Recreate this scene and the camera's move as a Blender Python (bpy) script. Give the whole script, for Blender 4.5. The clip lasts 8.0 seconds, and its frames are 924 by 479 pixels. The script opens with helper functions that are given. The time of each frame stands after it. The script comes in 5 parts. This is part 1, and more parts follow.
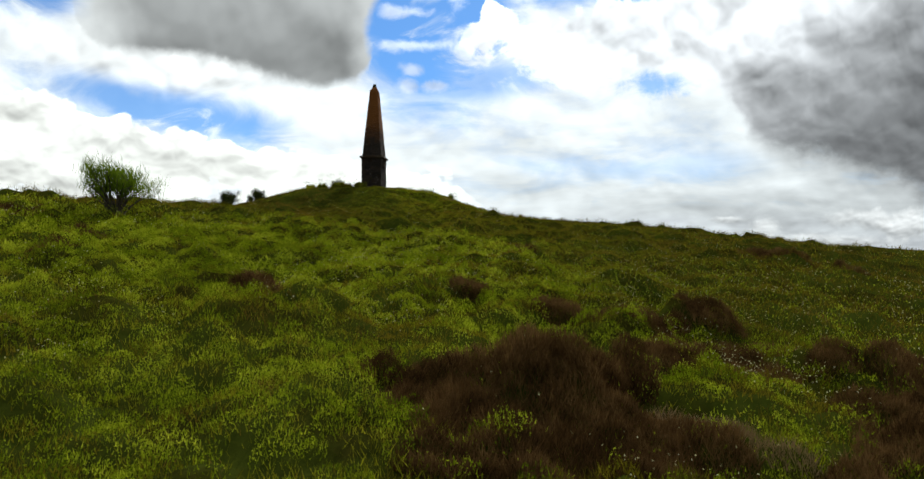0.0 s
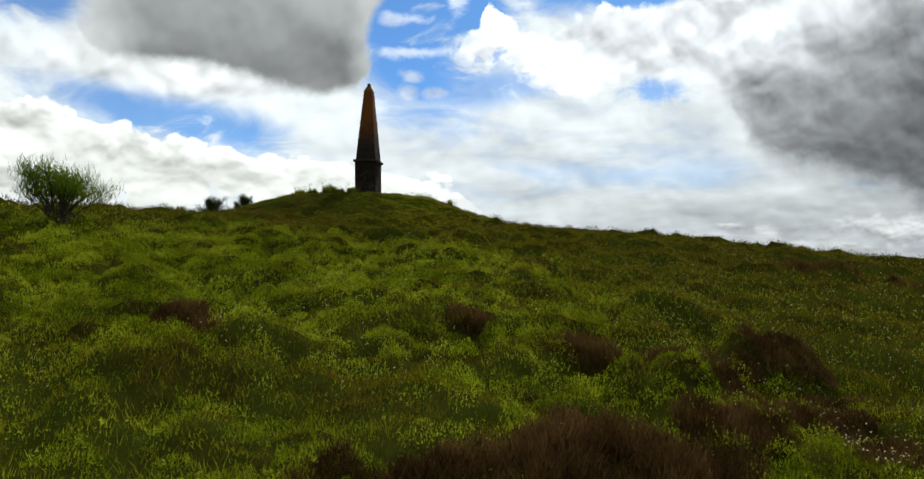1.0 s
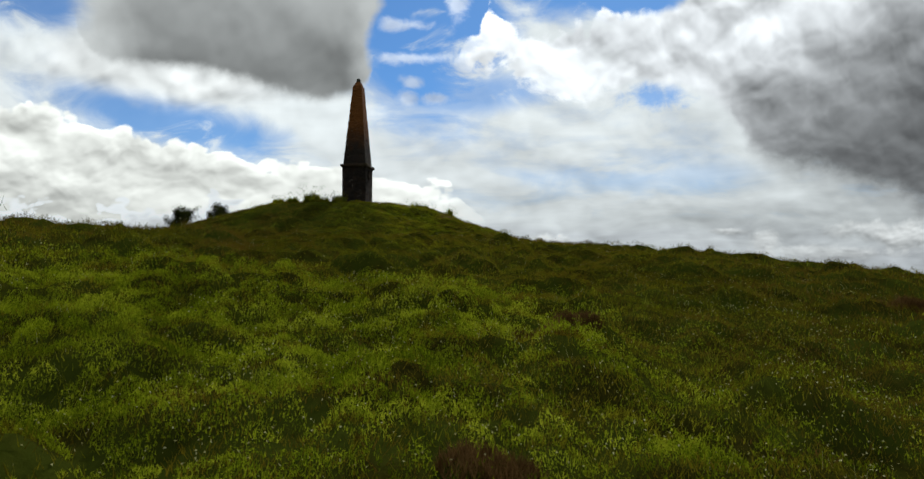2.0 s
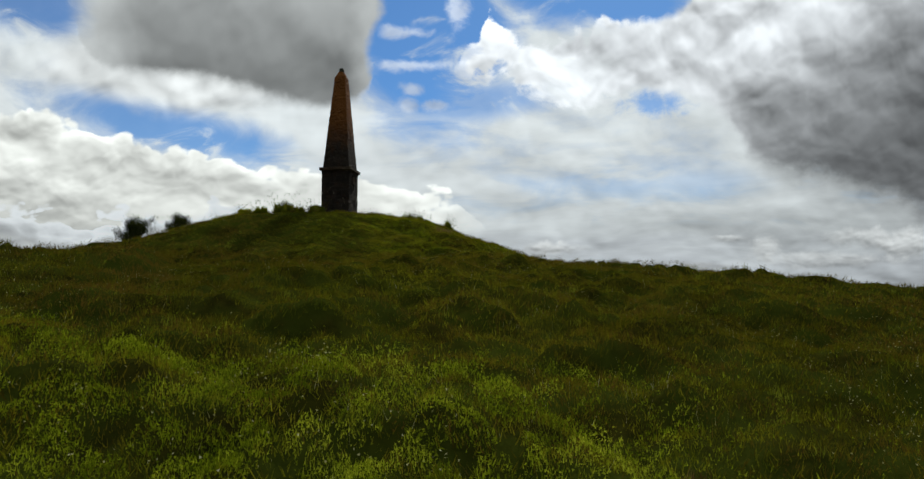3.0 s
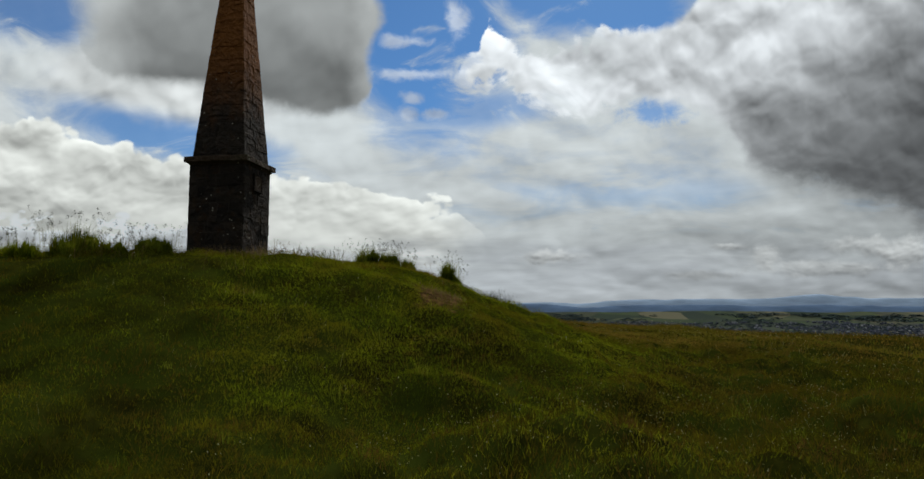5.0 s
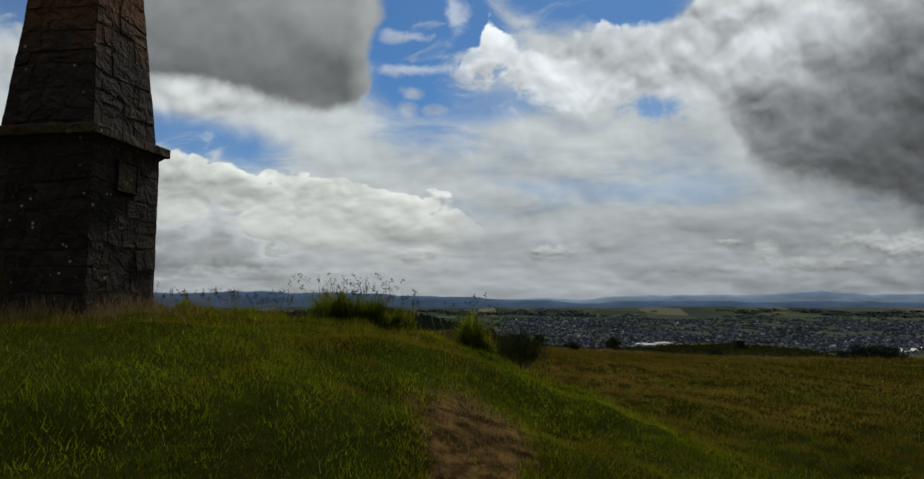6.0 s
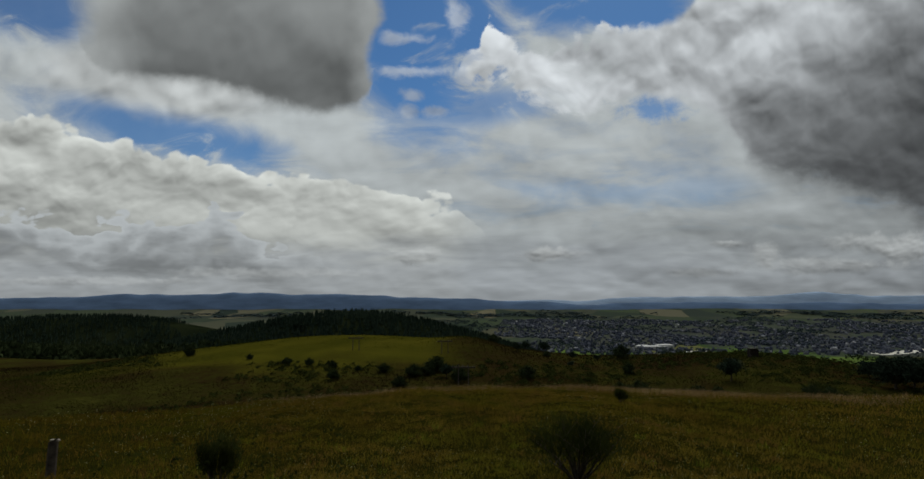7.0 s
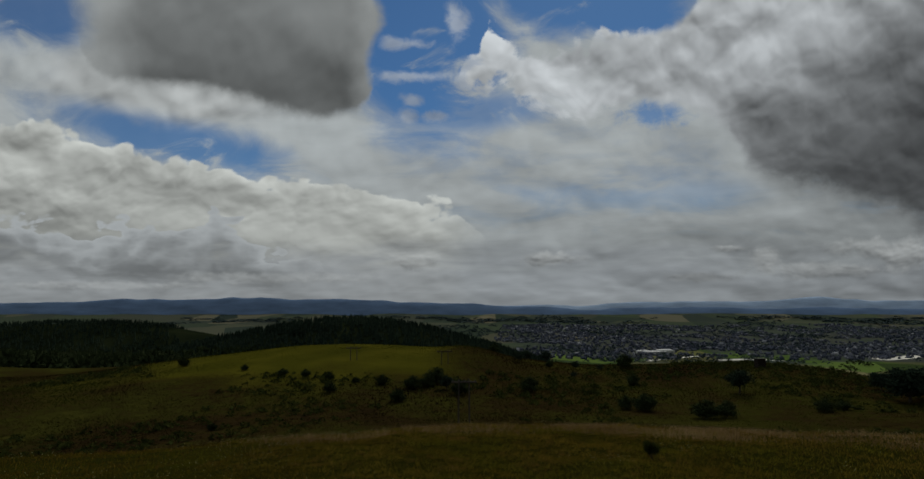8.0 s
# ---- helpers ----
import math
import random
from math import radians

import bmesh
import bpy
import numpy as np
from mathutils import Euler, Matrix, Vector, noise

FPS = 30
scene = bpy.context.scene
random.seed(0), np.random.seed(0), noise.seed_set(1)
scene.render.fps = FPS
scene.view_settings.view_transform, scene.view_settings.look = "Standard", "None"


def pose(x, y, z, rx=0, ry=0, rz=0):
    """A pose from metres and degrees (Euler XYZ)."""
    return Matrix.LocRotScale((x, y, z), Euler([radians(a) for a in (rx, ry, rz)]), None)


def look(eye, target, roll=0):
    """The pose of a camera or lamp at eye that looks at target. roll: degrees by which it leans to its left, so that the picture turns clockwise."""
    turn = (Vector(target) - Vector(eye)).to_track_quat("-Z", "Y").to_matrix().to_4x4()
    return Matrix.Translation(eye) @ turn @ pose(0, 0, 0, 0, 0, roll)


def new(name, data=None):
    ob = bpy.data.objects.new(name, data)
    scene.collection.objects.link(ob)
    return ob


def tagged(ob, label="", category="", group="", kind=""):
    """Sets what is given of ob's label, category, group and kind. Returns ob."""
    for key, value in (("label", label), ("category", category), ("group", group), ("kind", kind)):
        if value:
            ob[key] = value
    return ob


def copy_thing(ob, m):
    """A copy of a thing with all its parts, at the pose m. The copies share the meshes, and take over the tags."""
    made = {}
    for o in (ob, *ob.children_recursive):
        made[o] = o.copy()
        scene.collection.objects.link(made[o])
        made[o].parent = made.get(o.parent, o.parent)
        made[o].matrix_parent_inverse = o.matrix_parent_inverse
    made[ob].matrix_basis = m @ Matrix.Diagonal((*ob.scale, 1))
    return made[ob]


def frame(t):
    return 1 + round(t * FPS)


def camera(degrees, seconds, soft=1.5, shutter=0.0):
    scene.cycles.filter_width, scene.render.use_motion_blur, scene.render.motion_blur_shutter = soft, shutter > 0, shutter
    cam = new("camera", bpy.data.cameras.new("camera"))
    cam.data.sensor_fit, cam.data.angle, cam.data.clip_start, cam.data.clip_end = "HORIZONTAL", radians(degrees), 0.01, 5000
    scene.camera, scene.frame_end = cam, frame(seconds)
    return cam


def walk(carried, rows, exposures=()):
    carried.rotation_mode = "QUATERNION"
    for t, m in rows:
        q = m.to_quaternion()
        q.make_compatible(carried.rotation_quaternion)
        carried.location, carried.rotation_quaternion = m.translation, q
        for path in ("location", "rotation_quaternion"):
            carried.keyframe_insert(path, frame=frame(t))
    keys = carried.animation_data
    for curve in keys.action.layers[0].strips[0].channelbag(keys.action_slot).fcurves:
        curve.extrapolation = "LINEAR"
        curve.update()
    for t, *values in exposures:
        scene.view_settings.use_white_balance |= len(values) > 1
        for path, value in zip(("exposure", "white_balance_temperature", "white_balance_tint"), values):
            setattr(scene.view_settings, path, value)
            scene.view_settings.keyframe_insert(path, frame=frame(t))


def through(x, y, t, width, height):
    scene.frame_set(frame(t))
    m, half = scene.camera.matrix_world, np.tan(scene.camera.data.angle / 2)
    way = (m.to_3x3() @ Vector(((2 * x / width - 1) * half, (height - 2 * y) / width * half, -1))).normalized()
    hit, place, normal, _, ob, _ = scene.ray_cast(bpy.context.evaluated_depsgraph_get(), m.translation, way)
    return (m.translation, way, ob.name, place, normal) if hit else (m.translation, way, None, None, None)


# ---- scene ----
# A stone obelisk on a grassy mound at the top of a moor, with a town in the plain beyond.
# x to the right of the flight, y ahead, z up; the obelisk's foot is the origin.
cam = camera(71.0, 8.0, soft=1.5)
# seconds, x, y, z, pitch above level
FLIGHT = [
    (0.0, 5.72, -41.80, -5.55, 3.26), (0.5, 5.72, -40.75, -5.45, 3.57), (1.0, 5.73, -39.25, -5.25, 3.83),
    (1.5, 5.69, -37.05, -4.92, 4.14), (2.0, 5.66, -34.75, -4.42, 4.29), (3.5, 5.62, -26.25, -2.99, 5.33),
    (4.0, 5.55, -22.20, -2.20, 5.64), (4.5, 5.50, -18.35, -1.64, 5.64), (5.8, 4.90, -9.30, -0.05, 5.38),
    (6.2, 4.71, -6.95, 0.36, 5.12), (6.5, 4.44, -5.25, 0.68, 5.02), (6.8, 4.36, -3.40, 1.02, 5.22),
    (7.0, 4.32, -2.20, 1.25, 5.38), (7.5, 4.26, 0.10, 1.80, 5.84), (8.0, 4.25, 0.85, 2.15, 5.80),
]
walk(cam, [(t, pose(x, y, z, 90 + p, 0, 0)) for t, x, y, z, p in FLIGHT],
     exposures=[(0.0, -0.03), (1.0, -0.22), (2.0, -0.42), (3.5, -0.62), (4.5, -0.74), (6.0, -0.98), (6.5, -1.12), (7.0, -1.28), (7.5, -1.47), (8.0, -1.57)])

# ---------------------------------------------------------------- node helpers


class Nodes:
    """Short ways to write node expressions in one tree."""

    def __init__(self, tree):
        self.tree = tree

    def add(self, kind, **inputs):
        node = self.tree.nodes.new(kind)
        for key, value in inputs.items():
            self.put(node.inputs[key.replace("_", " ")], value)
        return node

    def put(self, socket, value):
        if isinstance(value, bpy.types.NodeSocket):
            self.tree.links.new(value, socket)
        else:
            socket.default_value = value

    def m(self, op, a, b=0.0, c=0.0):
        node = self.tree.nodes.new("ShaderNodeMath")
        node.operation = op
        for n, value in enumerate((a, b, c)):
            self.put(node.inputs[n], value)
        return node.outputs[0]

    def smooth(self, x, lo, hi, a=0.0, b=1.0):
        node = self.tree.nodes.new("ShaderNodeMapRange")
        node.interpolation_type = "SMOOTHSTEP"
        for n, value in enumerate((x, lo, hi, a, b)):
            self.put(node.inputs[n], value)
        return node.outputs[0]

    def vec(self, x, y, z=0.0):
        node = self.tree.nodes.new("ShaderNodeCombineXYZ")
        for n, value in enumerate((x, y, z)):
            self.put(node.inputs[n], value)
        return node.outputs[0]

    def noise(self, vector, scale, detail=4.0, rough=0.55, distortion=0.0):
        node = self.tree.nodes.new("ShaderNodeTexNoise")
        self.put(node.inputs["Vector"], vector)
        for key, value in (("Scale", scale), ("Detail", detail), ("Roughness", rough), ("Distortion", distortion)):
            self.put(node.inputs[key], value)
        return node.outputs["Fac"]

    def mix(self, fac, a, b):
        node = self.tree.nodes.new("ShaderNodeMix")
        node.data_type = "RGBA"
        self.put(node.inputs[0], fac)
        for n, value in ((6, a), (7, b)):
            self.put(node.inputs[n], value if isinstance(value, bpy.types.NodeSocket) else (*value, 1.0))
        return node.outputs[2]

    def ramp(self, fac, stops):
        node = self.tree.nodes.new("ShaderNodeValToRGB")
        el = node.color_ramp.elements
        while len(el) < len(stops):
            el.new(0.5)
        for e, (at, colour) in zip(el, stops):
            e.position, e.color = at, (*colour, 1.0)
        self.put(node.inputs[0], fac)
        return node.outputs[0]


# ---------------------------------------------------------------- sky and sun
SUN_UP, SUN_TURN = radians(44), radians(14)
world = bpy.data.worlds.new("sky")
scene.world = world
world.use_nodes = True
world.node_tree.nodes.clear()
N = Nodes(world.node_tree)
way = N.add("ShaderNodeTexCoord").outputs["Generated"]
sky = N.tree.nodes.new("ShaderNodeTexSky")
sky.sky_type, sky.sun_disc, sky.sun_elevation, sky.sun_rotation = "NISHITA", False, SUN_UP, SUN_TURN
sky.altitude, sky.air_density, sky.dust_density, sky.ozone_density = 250, 1.0, 0.3, 2.0
parts_of = N.add("ShaderNodeSeparateXYZ", Vector=way)
dx, dy, dz = parts_of.outputs
# the direction on a plane that leans back a little, so that cloud shapes stand upright ahead
LEAN = radians(5.8)
depth = N.m("MAXIMUM", N.m("ABSOLUTE", N.m("ADD", N.m("MULTIPLY", dy, math.cos(LEAN)), N.m("MULTIPLY", dz, math.sin(LEAN)))), 0.22)
u = N.m("DIVIDE", dx, depth)
v = N.m("DIVIDE", N.m("SUBTRACT", N.m("MULTIPLY", dz, math.cos(LEAN)), N.m("MULTIPLY", dy, math.sin(LEAN))), depth)
flat = N.vec(u, v, 0.0)


def centred(vector, scale, detail, rough, distortion=0.0):
    return N.m("SUBTRACT", N.noise(vector, scale, detail, rough, distortion), 0.5)


def dome(vector, scale, detail):
    """Rounded heads with creases between them."""
    node = N.tree.nodes.new("ShaderNodeTexVoronoi")
    node.feature = "SMOOTH_F1"
    N.put(node.inputs["Vector"], vector)
    for key, value in (("Scale", scale), ("Detail", detail), ("Roughness", 0.45), ("Lacunarity", 2.3), ("Smoothness", 0.35)):
        N.put(node.inputs[key], value)
    return node.outputs["Distance"]


def moved(vector, by):
    node = N.add("ShaderNodeVectorMath")
    node.operation = "ADD"
    N.put(node.inputs[0], vector)
    N.put(node.inputs[1], by)
    return node.outputs[0]


def total(*terms):
    out = terms[0]
    for one in terms[1:]:
        out = N.m("ADD", out, one)
    return out


def times(a, b):
    return N.m("MULTIPLY", a, b)


# the plane of the sky, pushed about by swirls of two sizes so that no outline stays smooth
broad_push = N.add("ShaderNodeTexNoise", Vector=flat, Scale=5.0, Detail=2.0, Roughness=0.5)
small_push = N.add("ShaderNodeTexNoise", Vector=flat, Scale=19.0, Detail=4.0, Roughness=0.55)
bu, bv, _ = N.add("ShaderNodeSeparateColor", Color=broad_push.outputs["Color"]).outputs
su, sv, _ = N.add("ShaderNodeSeparateColor", Color=small_push.outputs["Color"]).outputs
uw = total(u, times(N.m("SUBTRACT", bu, 0.5), 0.045), times(N.m("SUBTRACT", su, 0.5), 0.034))
vw = total(v, times(N.m("SUBTRACT", bv, 0.5), 0.030), times(N.m("SUBTRACT", sv, 0.5), 0.034))
# cloud layers crowd together towards the horizon
crowd = N.m("MULTIPLY", N.m("LOGARITHM", N.m("MAXIMUM", N.m("ADD", v, 0.30), 0.10), math.e), 0.60)
mid_push = N.add("ShaderNodeTexNoise", Vector=N.vec(u, crowd, 1.0), Scale=12.0, Detail=3.0, Roughness=0.5)
mu, mv, _ = N.add("ShaderNodeSeparateColor", Color=mid_push.outputs["Color"]).outputs
warped = N.vec(total(u, times(N.m("SUBTRACT", bu, 0.5), 0.03), times(N.m("SUBTRACT", mu, 0.5), 0.045)),
               total(crowd, times(N.m("SUBTRACT", bv, 0.5), 0.03), times(N.m("SUBTRACT", mv, 0.5), 0.045)), 0.0)


def lit(scale, lift, detail, seed):
    """Heads lit from above: bright where they fall away upwards, dull below."""
    here = moved(warped, (0.0, 0.0, seed))
    return N.m("SUBTRACT", dome(moved(here, (lift * 0.3, lift, 0.0)), scale, detail), dome(here, scale, detail))


swell = centred(flat, 3.0, 2.0, 0.45)                            # broad unevenness
billow = centred(flat, 9.0, 5.0, 0.55, 0.15)
strata = centred(N.vec(N.m("MULTIPLY", u, 2.6), N.m("MULTIPLY", crowd, 7.0), 2.0), 2.0, 5.0, 0.58, 0.5)
wisp = centred(N.vec(u, N.m("MULTIPLY", crowd, 1.6), 5.0), 8.0, 6.0, 0.6, 0.7)
fine = centred(flat, 30.0, 5.0, 0.62, 0.5)
soft_heads = lit(8.0, 0.036, 0.0, 3.0)
heads = lit(16.0, 0.020, 1.0, 7.0)
small_heads = lit(34.0, 0.010, 1.0, 9.0)
lumps = total(times(N.m("SUBTRACT", 0.40, dome(moved(warped, (0.0, 0.0, 12.0)), 13.0, 1.0)), 0.040), times(N.m("SUBTRACT", 0.40, dome(moved(warped, (0.0, 0.0, 15.0)), 30.0, 1.0)), 0.020))


def contour(points, along):
    """The height of an outline, given as (across, up), at a place along it."""
    at = N.smooth(along, -0.8, 0.8)
    at.node.interpolation_type = "LINEAR"
    return N.m("SUBTRACT", times(N.ramp(at, [((a + 0.8) / 1.6, ((b + 0.2) / 1.2,) * 3) for a, b in points]), 1.2), 0.2)


def blob(cu, cv, ru, rv, soft=0.25, rough=0.9, power=2.0, edge=None, skew=0.0):
    """A soft, ragged patch of the sky around (cu, cv)."""
    across = N.m("SUBTRACT", u, cu)
    rise = N.m("ADD", N.m("SUBTRACT", v, cv), N.m("MULTIPLY", across, skew))
    a = N.m("POWER", N.m("ABSOLUTE", N.m("DIVIDE", across, ru)), power)
    b = N.m("POWER", N.m("ABSOLUTE", N.m("DIVIDE", rise, rv)), power)
    d = N.m("POWER", N.m("ADD", a, b), 1.0 / power)
    d = N.m("ADD", d, N.m("MULTIPLY", billow if edge is None else edge, rough))
    return N.smooth(d, 1.0 + soft, 1.0 - soft)


def any_of(masks):
    out = masks[0]
    for one in masks[1:]:
        out = N.m("MAXIMUM", out, one)
    return out


def grey(value, tint=(1.0, 1.0, 1.0)):
    """A grey whose brightness is a socket."""
    value = N.m("MAXIMUM", value, 0.10)
    return N.vec(*(times(value, k) for k in tint))


blue = N.add("ShaderNodeVectorMath")
blue.operation = "MULTIPLY"
N.put(blue.inputs[0], sky.outputs[0])
blue.inputs[1].default_value = (0.054, 0.094, 0.132)
# thin white cloud nearly everywhere, torn open in some places
holes = any_of([
    blob(-0.055, 0.330, 0.125, 0.160, 0.35, 1.0, 2.5, wisp), blob(0.210, 0.385, 0.160, 0.075, 0.30, 1.0, 2.5, wisp),
    times(blob(-0.450, 0.155, 0.180, 0.036, 0.50, 1.3, 2.0, wisp, 0.22), 0.9), times(blob(-0.650, 0.345, 0.090, 0.050, 0.50, 1.7, 2.0, wisp), 0.9),
    times(blob(0.297, 0.193, 0.040, 0.013, 0.80, 3.0, 2.0, N.m("ADD", wisp, fine)), 0.8), times(blob(0.010, 0.195, 0.130, 0.030, 0.60, 1.2, 2.0, wisp, -0.1), 0.7),
    times(blob(0.200, 0.068, 0.110, 0.018, 0.80, 1.5, 2.0, wisp), 0.25), times(blob(0.360, 0.072, 0.080, 0.022, 0.80, 1.5, 2.0, wisp), 0.30)])
veil = N.m("SUBTRACT", 1.0, times(holes, N.smooth(wisp, 0.26, 0.06)))
dim = N.smooth(u, 0.20, 0.62, 0.0, -0.20)
thin = total(dim, N.smooth(v, -0.04, 0.14, 0.80, 1.06), times(strata, 0.40), times(swell, 0.40), times(soft_heads, 0.40), times(heads, 0.22), times(wisp, 0.30))
sheer = N.smooth(total(times(strata, 1.2), times(wisp, 0.9), times(swell, 0.6)), -0.30, 0.02, 0.84, 1.0)
veil = times(veil, N.m("MAXIMUM", sheer, N.smooth(v, 0.10, 0.0)))
colour = N.mix(veil, blue.outputs[0], grey(thin, (0.92, 1.0, 1.02)))
# white cloud under and beside the flat grey one
slab_halo = blob(-0.450, 0.235, 0.200, 0.045, 0.50, 1.3, 2.0, N.m("ADD", billow, times(wisp, 0.6)), 0.12)
colour = N.mix(times(slab_halo, 0.85), colour, grey(total(1.12, times(heads, 0.9), times(wisp, 0.5)), (0.95, 1.0, 1.0)))
# the long bank of cumulus, lower towards the right, white along its top
below = N.m("ADD", N.m("ADD", lumps, 0.012), N.m("SUBTRACT", contour([(-0.732, 0.195), (-0.659, 0.201), (-0.595, 0.184), (-0.540, 0.168), (-0.477, 0.142), (-0.413, 0.130), (-0.349, 0.108), (-0.268, 0.104), (-0.204, 0.095), (-0.122, 0.079), (-0.058, 0.066), (-0.013, 0.050), (0.015, 0.031), (0.042, 0.006)], uw), vw))
bank = times(N.smooth(below, -0.001, 0.007), N.smooth(total(u, times(billow, 0.12)), 0.05, -0.06))
bank_light = total(N.smooth(below, 0.0, 0.045, 1.42, 1.08), N.smooth(below, 0.05, 0.20, 0.0, -0.30), times(N.smooth(v, -0.05, 0.10, 0.40, 1.0), total(times(soft_heads, 0.80), times(heads, 0.55), times(small_heads, 0.28), times(strata, 0.40))), times(swell, 0.3))
colour = N.mix(bank, colour, grey(bank_light, (0.955, 1.0, 0.955)))
# grey strata towards the horizon
low = N.smooth(total(v, times(swell, 0.06), times(strata, 0.10)), 0.01, -0.05)
low_light = total(0.74, dim, times(strata, 0.55), times(soft_heads, 0.30), times(heads, 0.22))
colour = N.mix(times(low, 0.70), colour, grey(low_light, (0.92, 1.0, 1.07)))
# smaller heaps in front of it, blue-grey below
heap = N.m("ADD", N.m("ADD", times(lumps, 1.3), 0.014), N.m("SUBTRACT", contour([(-0.732, 0.050), (-0.686, 0.057), (-0.659, 0.039), (-0.613, 0.035), (-0.568, 0.015), (-0.518, 0.037), (-0.475, 0.042), (-0.440, 0.026), (-0.404, 0.031), (-0.379, 0.048), (-0.349, 0.028), (-0.308, -0.003), (-0.277, -0.021), (-0.231, -0.023), (-0.186, -0.040)], uw), vw))
heaps = times(N.smooth(heap, -0.001, 0.005), N.smooth(total(u, times(billow, 0.2)), -0.20, -0.31))
heaps = times(heaps, N.smooth(total(heap, times(strata, 0.10)), 0.095, 0.040))
colour = N.mix(heaps, colour, grey(total(N.smooth(heap, 0.0, 0.034, 1.10, 0.80), N.smooth(heap, 0.02, 0.06, 0.0, -0.26), times(soft_heads, 0.2), times(strata, 0.30)), (0.93, 1.0, 1.03)))
for cu, cv, ru, rv, strength in ((0.140, -0.030, 0.052, 0.010, 0.8), (0.466, -0.030, 0.022, 0.016, 0.6), (0.630, -0.012, 0.055, 0.014, 0.6), (0.690, -0.022, 0.045, 0.018, 0.7), (-0.075, -0.032, 0.036, 0.012, 0.55),
                                 (0.360, -0.058, 0.060, 0.007, 0.5), (0.560, -0.048, 0.110, 0.010, 0.5), (-0.300, -0.060, 0.120, 0.008, 0.4), (0.410, -0.014, 0.030, 0.005, 0.5), (-0.560, -0.072, 0.14, 0.006, 0.4)):
    above = N.m("SUBTRACT", vw, cv)
    puff = blob(cu, cv, ru, rv, 0.5, 1.6, 2.0, N.m("ADD", billow, times(fine, 1.4)))
    shade = total(N.smooth(above, -rv, rv, 0.55, 1.16), times(small_heads, 0.5), times(dim, 0.5))
    colour = N.mix(times(puff, strength), colour, grey(shade, (0.95, 1.0, 1.0)))
# the flat-based grey cloud
floor_of = N.m("SUBTRACT", vw, contour([(-0.588, 0.315), (-0.577, 0.272), (-0.557, 0.248), (-0.495, 0.233), (-0.413, 0.233), (-0.349, 0.219), (-0.258, 0.195), (-0.204, 0.184), (-0.162, 0.192), (-0.142, 0.219), (-0.131, 0.261)], uw))
right_edge = total(-0.146, N.smooth(vw, 0.285, 0.335, 0.0, 0.022), N.smooth(vw, 0.265, 0.220, 0.0, 0.012), N.smooth(vw, 0.350, 0.375, 0.0, -0.012))
slab = times(times(N.smooth(floor_of, -0.008, 0.018), N.smooth(N.m("SUBTRACT", uw, right_edge), 0.010, -0.012)), N.smooth(total(uw, times(vw, 0.05)), -0.595, -0.530))
slab = times(slab, N.smooth(v, 0.75, 0.55))
slab_light = total(N.smooth(floor_of, 0.0, 0.05, 0.30, 0.34), N.smooth(floor_of, 0.05, 0.17, 0.0, 0.20), N.smooth(floor_of, 0.016, -0.006, 0.0, 0.28), times(swell, 0.30), times(soft_heads, 0.22), times(heads, 0.12), times(billow, 0.10),
                   N.smooth(total(uw, times(vw, -0.1)), -0.215, -0.160, 0.0, 0.36), N.smooth(uw, -0.470, -0.570, 0.0, 0.40))
colour = N.mix(slab, colour, grey(slab_light, (0.94, 1.0, 1.00)))
# the great cloud with a dark belly: a wedge that widens to the right, torn at its near end
inside = N.m("MINIMUM", N.m("SUBTRACT", vw, contour([(-0.015, 0.233), (0.015, 0.235), (0.042, 0.232), (0.073, 0.248), (0.091, 0.219), (0.142, 0.199), (0.197, 0.184), (0.269, 0.206), (0.324, 0.202), (0.379, 0.192), (0.413, 0.168), (0.440, 0.111), (0.490, 0.091), (0.561, 0.073), (0.633, 0.051), (0.679, 0.037), (0.713, 0.019)], uw)), N.m("SUBTRACT", contour([(-0.015, 0.228), (0.001, 0.253), (0.015, 0.281), (0.035, 0.290), (0.044, 0.339), (0.062, 0.317), (0.089, 0.290), (0.133, 0.290), (0.174, 0.308), (0.189, 0.283), (0.206, 0.326), (0.237, 0.310), (0.269, 0.328), (0.308, 0.330), (0.342, 0.348), (0.365, 0.375), (0.415, 0.434), (0.713, 0.752)], uw), vw))
torn = N.smooth(total(u, times(v, -0.3)), 0.26, 0.10, 0.0, 1.0)
tower = N.smooth(total(inside, times(times(fine, torn), 0.07), times(times(wisp, torn), 0.09), times(N.smooth(v, 0.24, 0.16), times(wisp, 0.06))), N.smooth(v, 0.24, 0.14, -0.006, -0.020), N.smooth(v, 0.24, 0.14, 0.014, 0.034))
tower = times(tower, N.m("SUBTRACT", 1.0, times(torn, N.smooth(wisp, 0.03, 0.20, 0.0, 0.6))))
tower = times(tower, N.smooth(uw, -0.016, 0.0))
depth_in = total(times(N.m("SUBTRACT", uw, 0.25), 0.8), times(N.m("SUBTRACT", 0.28, vw), 1.3), times(swell, 0.20), times(billow, 0.10))
tower_light = N.ramp(N.smooth(depth_in, -0.1, 0.6), [(at, (k / 1.3,) * 3) for at, k in ((0.0, 1.22), (0.25, 1.12), (0.352, 0.90), (0.545, 0.60), (0.784, 0.37), (0.836, 0.31), (0.945, 0.20))])
tower_light = times(tower_light, total(1.3, times(soft_heads, 1.25), times(heads, 0.80), times(small_heads, 0.30), times(billow, 0.20)))
